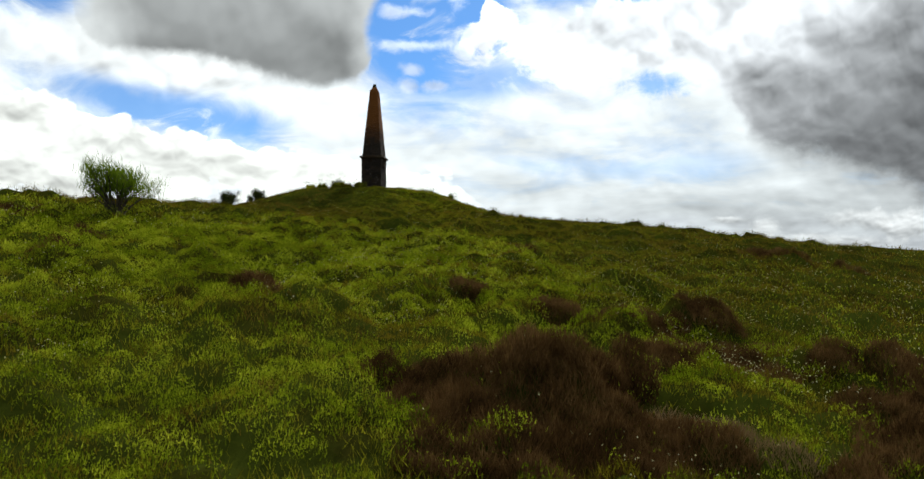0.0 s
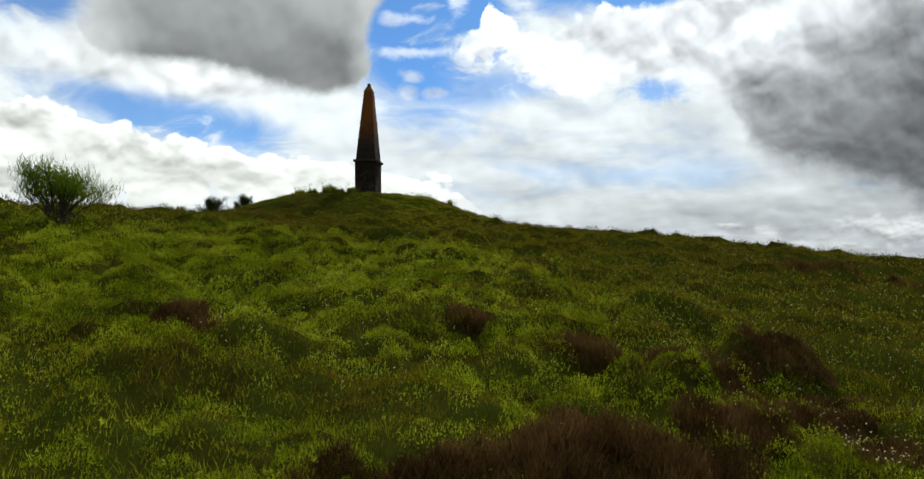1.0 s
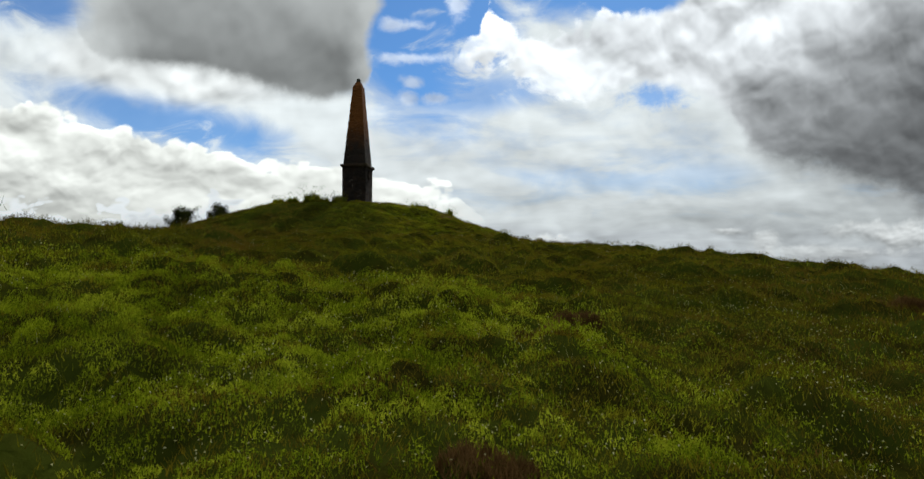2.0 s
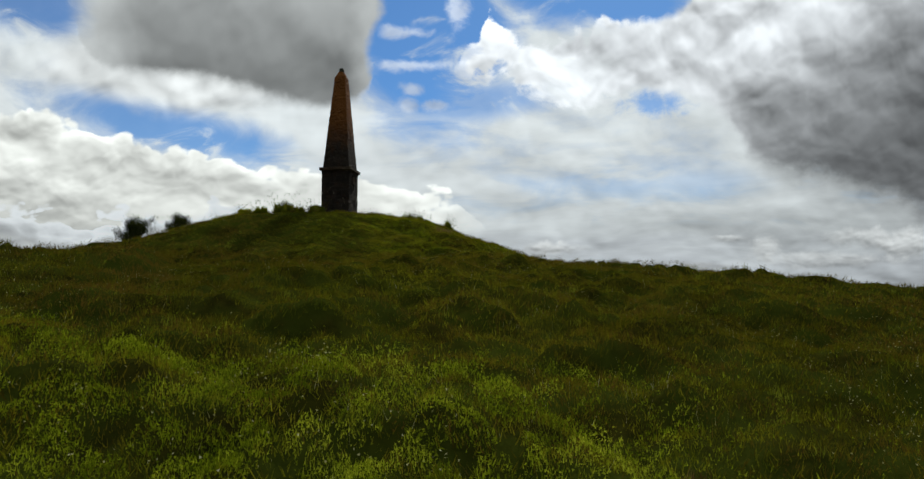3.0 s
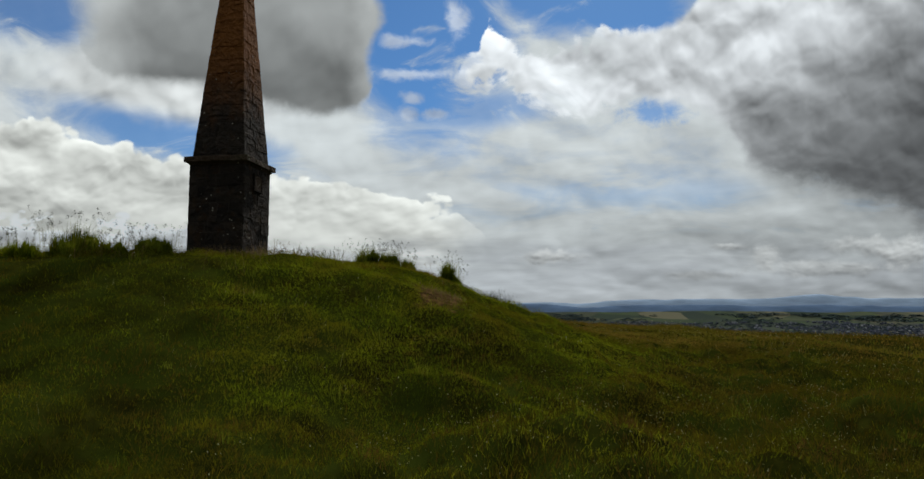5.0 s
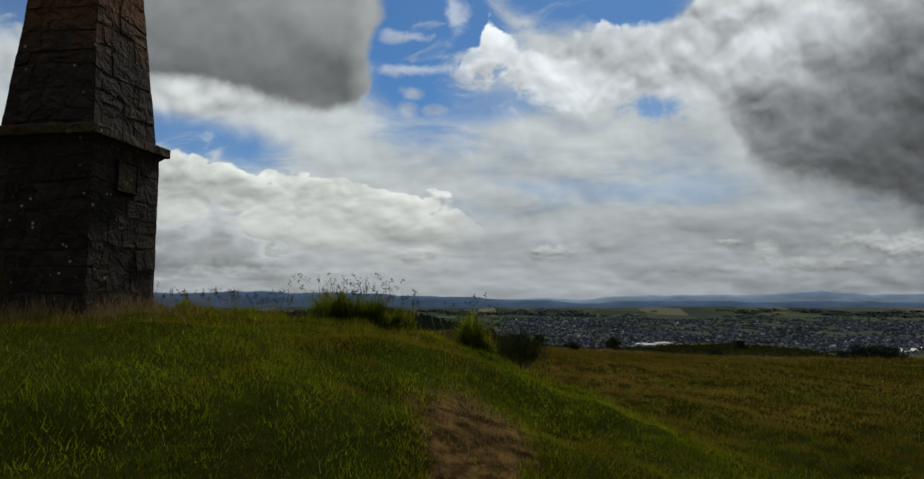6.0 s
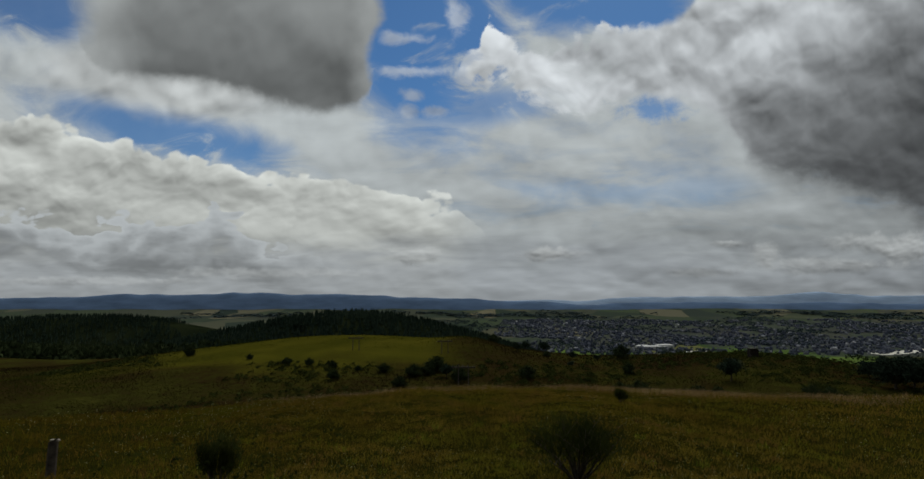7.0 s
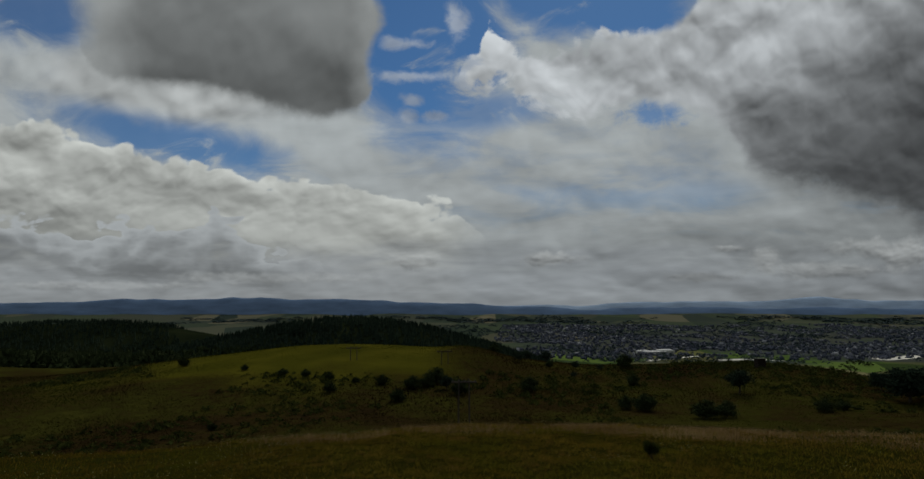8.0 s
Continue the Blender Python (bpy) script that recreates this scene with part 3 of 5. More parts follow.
def graded(core_lo, core_hi, spacing, lo, hi, growth):
    vals = list(np.arange(core_lo, core_hi, spacing))
    s, p = spacing, vals[-1]
    while p < hi:
        s *= growth
        p += s
        vals.append(min(p, hi))
    s, p = spacing, vals[0]
    while p > lo:
        s *= growth
        p -= s
        vals.insert(0, max(p, lo))
    return np.array(vals)


def mesh_object(name, verts, faces, mat, parent=None, smooth=False):
    """A mesh from arrays of places and of triangles or quads."""
    verts, faces = np.asarray(verts, np.float32), np.asarray(faces, np.int32)
    me = bpy.data.meshes.new(name)
    me.vertices.add(len(verts))
    me.vertices.foreach_set("co", verts.ravel())
    me.loops.add(faces.size)
    me.loops.foreach_set("vertex_index", faces.ravel())
    me.polygons.add(len(faces))
    me.polygons.foreach_set("loop_start", np.arange(0, faces.size, faces.shape[1], dtype=np.int32))
    me.polygons.foreach_set("use_smooth", np.full(len(faces), smooth))
    me.update(calc_edges=True)
    me.materials.append(mat)
    ob = new(name, me)
    ob.parent = parent
    return ob


def part(name, bm, mat, parent, label=""):
    me = bpy.data.meshes.new(name)
    bm.to_mesh(me)
    bm.free()
    me.materials.append(mat)
    ob = new(name, me)
    ob.parent = parent
    return tagged(ob, label)


def thing(name, x, y, label, category, group="", z=None, turn=0.0):
    ob = new(name)
    ob.empty_display_size = 0.2
    ob.matrix_basis = pose(x, y, float(land(x, y)) if z is None else z, 0, 0, turn)
    return tagged(ob, label, category, group)


gx = graded(-8, 18, 0.20, -5600, 5600, 1.066)
gy = np.concatenate([graded(-40, 13, 0.20, -3000, 13, 1.12)[:-1], graded(13, 32, 0.29, 13, 4900, 1.05)])
X, Y = np.meshgrid(gx, gy)
nx, ny = len(gx), len(gy)
index = np.arange(nx * ny).reshape(ny, nx)
quads = np.stack([index[:-1, :-1], index[:-1, 1:], index[1:, 1:], index[1:, :-1]], -1).reshape(-1, 4)
ground = mesh_object("ground", np.stack([X, Y, land(X, Y)], -1).reshape(-1, 3), quads, GROUND, smooth=True)
tagged(ground, "rough moorland ground falling to a wide plain of fields", "ground", kind="structure")


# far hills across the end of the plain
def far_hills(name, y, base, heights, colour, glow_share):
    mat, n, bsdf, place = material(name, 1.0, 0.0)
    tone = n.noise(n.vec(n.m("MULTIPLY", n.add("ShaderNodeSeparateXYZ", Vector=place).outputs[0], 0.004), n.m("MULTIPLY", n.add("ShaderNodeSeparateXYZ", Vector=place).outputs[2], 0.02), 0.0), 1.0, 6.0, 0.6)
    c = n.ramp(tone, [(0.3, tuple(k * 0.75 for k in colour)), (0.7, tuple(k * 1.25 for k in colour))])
    # distance haze is painted in: bluish base colour plus faint emission of the same
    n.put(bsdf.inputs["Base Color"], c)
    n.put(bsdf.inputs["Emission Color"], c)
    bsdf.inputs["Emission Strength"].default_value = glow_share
    xs = np.linspace(-5500, 5500, 600)
    hx, hz = np.array(heights).T
    crest = np.interp(xs, hx, hz) + 13 * soft_noise(xs, xs * 0, 420, 6) + 5 * soft_noise(xs, xs * 0, 110, 7)
    rows = [np.stack([xs, np.full_like(xs, y - 120 * (1 - k)), base + (crest - base) * math.sin(k * math.pi / 2)], -1) for k in (0, 0.25, 0.5, 0.75, 1.0)]
    rows.append(np.stack([xs, np.full_like(xs, y + 60), np.full_like(xs, base)], -1))
    v = np.concatenate(rows)
    i = np.arange(len(v)).reshape(6, 600)
    f = np.stack([i[:-1, :-1], i[:-1, 1:], i[1:, 1:], i[1:, :-1]], -1).reshape(-1, 4)
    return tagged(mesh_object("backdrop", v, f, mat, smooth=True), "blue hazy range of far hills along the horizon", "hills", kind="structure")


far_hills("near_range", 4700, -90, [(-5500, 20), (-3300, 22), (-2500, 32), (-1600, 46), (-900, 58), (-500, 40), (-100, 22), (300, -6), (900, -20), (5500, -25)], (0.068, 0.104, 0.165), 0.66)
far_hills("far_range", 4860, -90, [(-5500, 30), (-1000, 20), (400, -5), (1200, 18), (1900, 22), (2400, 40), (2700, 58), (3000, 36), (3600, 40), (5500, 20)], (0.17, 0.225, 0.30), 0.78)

# ---------------------------------------------------------------- the obelisk
HALF, PLINTH_TOP, TURN = 0.642, 2.03, -8.5
obelisk = thing("obelisk", 0, 0, "weathered rubble-stone obelisk with a projecting cornice on a grassy mound", "monument", z=0.0, turn=TURN)


def block(bm, x0, x1, y0, y1, z0, z1, bevel=0.0):
    m = Matrix.Translation(((x0 + x1) / 2, (y0 + y1) / 2, (z0 + z1) / 2)) @ Matrix.Diagonal((x1 - x0, y1 - y0, z1 - z0, 1))
    made = bmesh.ops.create_cube(bm, size=1.0, matrix=m)
    if bevel:
        edges = list({e for w in made["verts"] for e in w.link_edges})
        bmesh.ops.bevel(bm, geom=edges, offset=bevel, segments=2, affect="EDGES", profile=0.6)


def frustum(bm, low, high, z0, z1, slices=1):
    rings = []
    for k in range(slices + 1):
        s, z = low + (high - low) * k / slices, z0 + (z1 - z0) * k / slices
        rings.append([bm.verts.new((a * s, b * s, z)) for a, b in ((-1, -1), (1, -1), (1, 1), (-1, 1))])
    for lo, hi in zip(rings, rings[1:]):
        for k in range(4):
            bm.faces.new((lo[k], lo[(k + 1) % 4], hi[(k + 1) % 4], hi[k]))
    bm.faces.new(rings[0][::-1])
    bm.faces.new(rings[-1])


bm = bmesh.new()
frustum(bm, HALF - 0.004, HALF - 0.004, -0.35, PLINTH_TOP)
plinth = part("plinth", bm, MORTAR, obelisk, "square plinth of dark rubble masonry")
bm = bmesh.new()
SHAFT_LOW, SHAFT_HIGH, SHAFT_FOOT, SHAFT_TOP = 0.612, 0.245, 2.15, 6.55
frustum(bm, SHAFT_LOW - 0.004, SHAFT_HIGH - 0.004, SHAFT_FOOT, SHAFT_TOP, 6)
shaft = part("shaft", bm, MORTAR, obelisk, "tapering shaft stained orange towards the top")
bm = bmesh.new()
frustum(bm, SHAFT_HIGH, 0.115, SHAFT_TOP - 0.01, SHAFT_TOP + 0.27)
bmesh.ops.bevel(bm, geom=bm.edges[:], offset=0.025, segments=2, affect="EDGES")
part("shoulder", bm, RUBBLE, obelisk, "sloping stone shoulder under the cap")
bm = bmesh.new()
frustum(bm, 0.105, 0.085, SHAFT_TOP + 0.26, SHAFT_TOP + 0.45, 2)
bmesh.ops.bevel(bm, geom=bm.edges[:], offset=0.018, segments=2, affect="EDGES")
part("cap", bm, CAPSTONE, obelisk, "small grey square capstone")
# the cornice: slabs that meet along each side, chamfered below
cornice = new("cornice")
bm = bmesh.new()
O = HALF + 0.10
frustum(bm, HALF + 0.01, O - 0.02, PLINTH_TOP - 0.02, PLINTH_TOP + 0.075)
me_c = bpy.data.meshes.new("cornice")
bm.to_mesh(me_c)
bm.free()
me_c.materials.append(CORNICE)
bpy.data.objects.remove(cornice)
cornice = new("cornice", me_c)
cornice.parent = obelisk
tagged(cornice, "projecting moulded cornice of brown sandstone slabs")
for side in range(4):
    cuts = [-O, -O + 0.46 + 0.2 * rng.random(), O - 0.30 - 0.15 * rng.random(), O - 0.26]
    for a, b in zip(cuts, cuts[1:]):
        if b - a < 0.08:
            b = a + 0.08
        bm = bmesh.new()
        drop = 0.008 * rng.standard_normal()
        block(bm, a + 0.003, min(b, O - 0.26) - 0.003, -O, -O + 0.26, PLINTH_TOP + 0.035 + drop, PLINTH_TOP + 0.160 + drop, 0.014)
        bm.transform(Matrix.Rotation(side * math.pi / 2, 4, "Z"))
        part("slab", bm, CORNICE, cornice)
bm = bmesh.new()
frustum(bm, O - 0.20, SHAFT_LOW - 0.01, PLINTH_TOP + 0.10, SHAFT_FOOT + 0.06)
part("weathering", bm, CORNICE, cornice)


def masonry(parent, z0, z1, half_at, courses, name_mat):
    """Rough courses of unequal stones on four sides, with longer corner stones laid by turns."""
    count = 0

    def waver(px, pz, limit, side):
        fade = step(limit - abs(px), 0.02, 0.16)
        return (px + 0.085 * float(soft_noise(px + 7 * side, pz, 0.30, 44) * fade), pz + 0.085 * float(soft_noise(px + 9 * side, pz, 0.34, 45) * step(limit - abs(px), -0.02, 0.12)))

    for side in range(4):
        spin = Matrix.Rotation(side * math.pi / 2, 4, "Z")
        z, row = z0, 0
        while z < z1 - 0.04:
            h = min(float(courses * (0.55 + 0.85 * rng.random())), z1 - z)
            if z1 - z - h < 0.09:
                h = z1 - z
            half, halft = half_at(z), half_at(z + h)
            x = -half
            quoin = ([0.30, 0.17][(row + side) % 2] + 0.07 * rng.random()) * half / 0.6
            widths = [quoin]
            while x + sum(widths) < half - quoin * 1.6:
                widths.append(float(courses * (0.45 + 1.5 * rng.random() ** 1.5)))
            widths[-1] += half - (x + sum(widths))
            for n, w in enumerate(widths):
                proud = 0.001 + 0.010 * rng.random() ** 2 if 0 < n < len(widths) - 1 else 0.003 + 0.012 * rng.random()
                gap = 0.003 + 0.006 * rng.random()
                k = halft / half
                bm = bmesh.new()
                jig = lambda: 0.012 * float(rng.standard_normal())
                front = []
                for fx, fz in ((x + gap, gap), (x + w - gap, gap), (x + w - gap, h - gap), (x + gap, h - gap)):
                    edge_x = fx * (1 + (k - 1) * fz / h)
                    hh = half + (halft - half) * fz / h
                    jx, jz = (0, 0) if n in (0, len(widths) - 1) else (jig(), jig())
                    wx, wz = waver(edge_x + jx, z + fz + jz, hh, side)
                    front.append((wx, -hh, wz))
                cx, cz = sum(p[0] for p in front) / 4, sum(p[2] for p in front) / 4
                if 0 < n < len(widths) - 1:
                    cut = []
                    for p, q in zip(front, front[1:] + front[:1]):
                        for share in (0.06 + 0.20 * rng.random(), 0.94 - 0.20 * rng.random()):
                            cut.append(tuple(p[i] + (q[i] - p[i]) * share for i in range(3)))
                    front = cut
                sides = len(front)
                back = [bm.verts.new((p[0], p[1] + 0.05, p[2])) for p in front]
                mid = [bm.verts.new((p[0], p[1] + 0.002, p[2])) for p in front]
                face = [bm.verts.new((cx + (p[0] - cx) * 0.955, p[1] - proud * (0.6 + 0.8 * rng.random()), cz + (p[2] - cz) * 0.95)) for p in front]
                for i in range(sides):
                    j = (i + 1) % sides
                    bm.faces.new((back[i], back[j], mid[j], mid[i]))
                    bm.faces.new((mid[i], mid[j], face[j], face[i]))
                bm.faces.new(face)
                bm.transform(spin)
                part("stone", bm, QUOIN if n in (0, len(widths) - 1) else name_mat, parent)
                count += 1
                x += w
            z += h
            row += 1
    return count


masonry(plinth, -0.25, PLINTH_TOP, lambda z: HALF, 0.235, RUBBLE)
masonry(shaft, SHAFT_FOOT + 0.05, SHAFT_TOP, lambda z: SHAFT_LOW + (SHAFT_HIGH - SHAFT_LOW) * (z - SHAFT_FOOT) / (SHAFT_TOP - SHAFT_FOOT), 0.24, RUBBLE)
bm = bmesh.new()
block(bm, HALF - 0.02, HALF + 0.045, -0.20, 0.12, 1.50, 1.83, 0.012)
plaque = part("plaque", bm, CORNICE, obelisk, "small blank square stone panel in a raised border")
for y0, y1, z0, z1 in ((-0.235, -0.20, 1.465, 1.865), (0.12, 0.155, 1.465, 1.865), (-0.20, 0.12, 1.465, 1.50), (-0.20, 0.12, 1.83, 1.865)):
    bm = bmesh.new()
    block(bm, HALF - 0.02, HALF + 0.06, y0, y1, z0, z1, 0.006)
    part("border", bm, RUBBLE, plaque)

# ---------------------------------------------------------------- plants


def blades(x, y, z, height, width, lean, seed=0, toward=None):
    """One triangle for each blade, rooted at x, y, z."""
    n = len(x)
    r = np.random.default_rng(seed)
    turn, tip = r.random(n) * 2 * np.pi, r.random(n) * 2 * np.pi
    bend = lean * height * np.sqrt(r.random(n))
    if toward is not None:
        tip = toward + 1.9 * r.standard_normal(n)
    ax, ay = np.cos(turn) * width / 2, np.sin(turn) * width / 2
    v = np.empty((n, 3, 3), np.float32)
    v[:, 0] = np.stack([x - ax, y - ay, z], -1)
    v[:, 1] = np.stack([x + ax, y + ay, z], -1)
    v[:, 2] = np.stack([x + bend * np.cos(tip), y + bend * np.sin(tip), z + height], -1)
    return v.reshape(-1, 3)


def leaves(x, y, z, size, seed=0, upward=0.5):
    """One small triangle for each leaf, turned every way but mostly facing up."""
    n = len(x)
    r = np.random.default_rng(seed)
    a = r.standard_normal((n, 3))
    b = r.standard_normal((n, 3))
    a[:, 2] *= upward
    b[:, 2] *= upward
    a /= np.linalg.norm(a, axis=1)[:, None]
    b /= np.linalg.norm(b, axis=1)[:, None]
    c = np.stack([x, y, z], -1)
    s = np.asarray(size)[:, None]
    v = np.stack([c - a * s * 0.6, c + a * s * 0.6, c + b * s], 1)
    return v.reshape(-1, 3)


def tris(v):
    return np.arange(len(v), dtype=np.int32).reshape(-1, 3)


def scatter(count, seed, y0=-39.5, y1=34.0, near=5.0, reach=55.0):
    """Random ground places along the flight, thinning out sideways, and how coarse the plants may be there."""
    r = np.random.default_rng(seed)
    y = y0 + (y1 - y0) * r.random(count)
    # sideways: even within `near`, then falling with the square of the distance
    p = r.random(count)
    lo = 0.5
    side = np.where(p < lo, near * p / lo, near / np.maximum(1e-3, 1 - (p - lo) / (1 - lo) * (1 - near / reach)))
    x = 5.2 + side * np.where(r.random(count) < 0.5, -1, 1)
    return x, y, np.maximum(1.0, side / near)


# heather cushions: x, y, width, depth, height, turn
HEATH = [(6.2, -34.9, 2.9, 1.2, 0.50, 4), (5.4, -35.3, 1.3, 0.7, 0.34, 0), (7.1, -34.4, 1.5, 1.2, 0.46, 10), (6.0, -36.7, 1.6, 0.7, 0.26, 0),
         (6.9, -36.2, 1.5, 0.7, 0.32, 6), (7.7, -36.1, 1.3, 0.7, 0.28, 0), (7.4, -31.1, 1.1, 0.8, 0.32, 0), (8.4, -31.4, 1.5, 0.8, 0.32, -8),
         (9.7, -30.8, 1.5, 0.7, 0.28, 5), (5.8, -30.0, 0.9, 0.7, 0.30, 10), (8.3, -33.0, 1.3, 0.8, 0.30, 0), (9.3, -32.3, 1.5, 0.8, 0.30, 0),
         (10.4, -31.6, 1.4, 0.8, 0.28, 0), (9.7, -33.2, 1.0, 0.6, 0.24, 0), (10.6, -33.0, 0.9, 0.7, 0.26, 0), (11.0, -34.3, 1.9, 1.0, 0.38, 0),
         (10.3, -35.4, 1.5, 1.0, 0.38, 0), (11.8, -33.2, 1.4, 0.9, 0.30, 0), (12.3, -32.0, 1.3, 0.8, 0.28, 0), (7.9, -37.3, 1.6, 0.8, 0.26, 0), (6.9, -35.5, 2.5, 1.0, 0.42, 0), (5.9, -35.9, 1.4, 0.7, 0.32, 0),
         (9.3, -36.6, 1.5, 0.9, 0.32, 0), (2.4, -31.2, 1.0, 0.8, 0.32, 0), (15.9, -20.8, 2.2, 1.5, 0.45, 0), (17.8, -21.8, 1.3, 1.0, 0.4, 0),
         (-1.4, -30.4, 1.0, 0.8, 0.26, 0), (-6.3, -25.0, 2.0, 1.2, 0.32, 0), (7.1, -25.6, 1.3, 0.9, 0.24, 20), (-2.6, -27.5, 0.9, 0.7, 0.25, 0)]
STRAWS = [(8.05, -35.2, 1.1, 0.9, 0.18), (8.45, -36.0, 0.8, 0.5, 0.14)]


def clear_of_heath(x, y, rr):
    """False for most places inside a heather cushion."""
    inside = np.zeros(len(x), bool)
    for cx, cy, w, d, h, turn in HEATH + [(*s, 0) for s in STRAWS] + [(4.95, -2.7, 0.9, 2.3, 0.0, 0)]:
        inside |= ((x - cx) / (w * 0.5)) ** 2 + ((y - cy) / (d * 0.5)) ** 2 < 0.85 + 0.5 * soft_noise(x, y, 0.35, 25)
    return ~inside | (rr.random(len(x)) < 0.10)


def zone_bilberry(x, y):
    """How much bilberry grows at a place."""
    patch = 0.5 + 0.5 * soft_noise(x, y, 2.6, 11) + 0.35 * soft_noise(x, y, 0.9, 12)
    return np.clip(step(y, -21, -26) * (0.2 + 1.2 * patch) * (0.55 + 0.45 * step(y, -36, -32.5)) * (0.25 + 0.75 * step(x, 12, 6.5)) * (1 - 0.75 * step(x + soft_noise(x, y, 1.6, 57), 6.6, 8.6) * step(y, -33, -30)), 0, 1)


def on_mound(x, y):
    return step(mound_radius(x, y), 11.5, 8.5)


def moor_side(x, y):
    """How dry and brown the grass is."""
    d = 0.5 + 0.6 * soft_noise(x, y, 6.0, 14) + 0.3 * soft_noise(x, y, 1.7, 15)
    return np.clip((0.15 + 0.35 * step(y, -24, -12) + 0.6 * step(y, 2, 10)) * (1 - 0.8 * on_mound(x, y)) + 0.25 * step(x, 7.5, 13) * step(y, -14, -20) + 0.5 * (d - 0.5), 0, 1)


r = np.random.default_rng(21)
# short and long grass over the whole hill
x, y, k = scatter(1150000, 1)
keep = (np.hypot(x, y) > 0.75) & clear_of_heath(x, y, r) & (r.random(len(x)) > 0.55 * zone_bilberry(x, y)) & ((y < 6) | (r.random(len(x)) < 0.72))
x, y, k = x[keep], y[keep], k[keep]
ox, oy, away, own = cells(x, y, 0.48, 2)
pick = r.random(len(x))
dry = pick < moor_side(x, y) + 0.35 * (own - 0.5)
# dark dry grass weighted to the left: cloud shade put into the grass colour
beyond = step(y + 1.5 * soft_noise(x, y, 2.0, 26), 0, 5) * (1 - 0.65 * step(y + 1.5 * soft_noise(x, y, 1.6, 46), 8, 14)) * (1 - 0.8 * step(x, 3, -3) * step(y, 4, 10)) > r.random(len(x))
slope = step(y + 2.5 * soft_noise(x, y, 3.0, 27), -26, -17) * (1 - (0.4 + 0.2 * step(y, -19, -14)) * step(x, 2, 6) * step(y, 1, -3)) > r.random(len(x))
slope |= r.random(len(x)) < 0.55 * step(x, 6.5, 9.5) * step(y, -38, -30)
# shade of the left flank is painted by swapping in darker slope grass
mound = ~dry & (r.random(len(x)) < on_mound(x, y) * (1 - 0.9 * step(x + soft_noise(x, y, 1.5, 53), 3.0, 1.6) * step(y, 1, -2) * step(y, -12, -8) - 0.7 * step(x, 4.6, 6.2) * step(y, 1, -2)))
tuft = (0.25 + 0.75 * own) * np.sqrt(np.clip(1 - (away / 0.62) ** 2, 0, 1))
length = (0.030 + 0.045 * r.random(len(x)) + 0.075 * tuft * (0.4 + 0.6 * r.random(len(x)))) * k ** 0.3 * (1 - 0.35 * on_mound(x, y))
root = land(x, y) - 0.02 + 0.15 * tuft * r.random(len(x)) ** 0.5
for name, mask, mat, tall, label in (("grass", ~dry & ~mound & ~slope, GRASS, 1.0, "rough yellow-green hill grass in uneven tussocks"),
                                     ("slope_grass", ~dry & ~mound & slope, SLOPE_GRASS, 1.0, "dark olive hill grass in uneven tussocks"),
                                     ("mound_grass", mound, MOUND_GRASS, 0.9, "fresh green turf covering the mound"),
                                     ("dry_grass", dry & ~beyond, DRY_GRASS, 1.1, "brown dry grass among the green"),
                                     ("moor_grass", dry & beyond, MOOR_GRASS, 1.1, "tawny dry moor grass behind the mound")):
    a, b, c = x[mask], y[mask], k[mask]
    v = blades(a, b, root[mask], length[mask] * tall, 0.0090 * c ** 0.85, 0.85, 31, np.arctan2(oy, ox)[mask])
    tagged(mesh_object(name, v, tris(v), mat), label, "grass", kind="stuff")
# bilberry: leafy twigs in low cushions
x, y, k = scatter(1700000, 2, -39.5, -20)
keep = r.random(len(x)) < zone_bilberry(x, y) * 1.1
x, y, k = x[keep], y[keep], k[keep]
ox, oy, away, own = cells(x, y, 0.40, 5)
keep = (away < 0.56 - 0.14 * own) & clear_of_heath(x, y, r)
x, y, k, away, own = x[keep], y[keep], k[keep], away[keep], own[keep]
dome = (0.3 + 0.7 * own) * np.sqrt(np.clip(1 - (away / 0.60) ** 2, 0.0, 1)) * (1 + 0.45 * soft_noise(x, y, 0.13, 18))
z = land(x, y) + 0.01 + 0.30 * dome * (0.25 + 0.75 * np.sqrt(r.random(len(x))))
leafy_half = r.random(len(x)) < 0.62
a, b, c, s = x[leafy_half], y[leafy_half], z[leafy_half], k[leafy_half]
v = leaves(a, b, c, 0.0155 * (0.6 + 0.8 * r.random(len(a))) * s ** 0.8, 32, 0.9)
a, b, c, s = x[~leafy_half], y[~leafy_half], z[~leafy_half], k[~leafy_half]
v = np.concatenate([v, blades(a, b, c - 0.02, (0.028 + 0.030 * r.random(len(a))) * s ** 0.6, 0.0105 * s ** 0.85, 0.5, 36)])
tagged(mesh_object("bilberry", v, tris(v), BILBERRY), "bright green bilberry cushions among the grass", "shrub", kind="stuff")
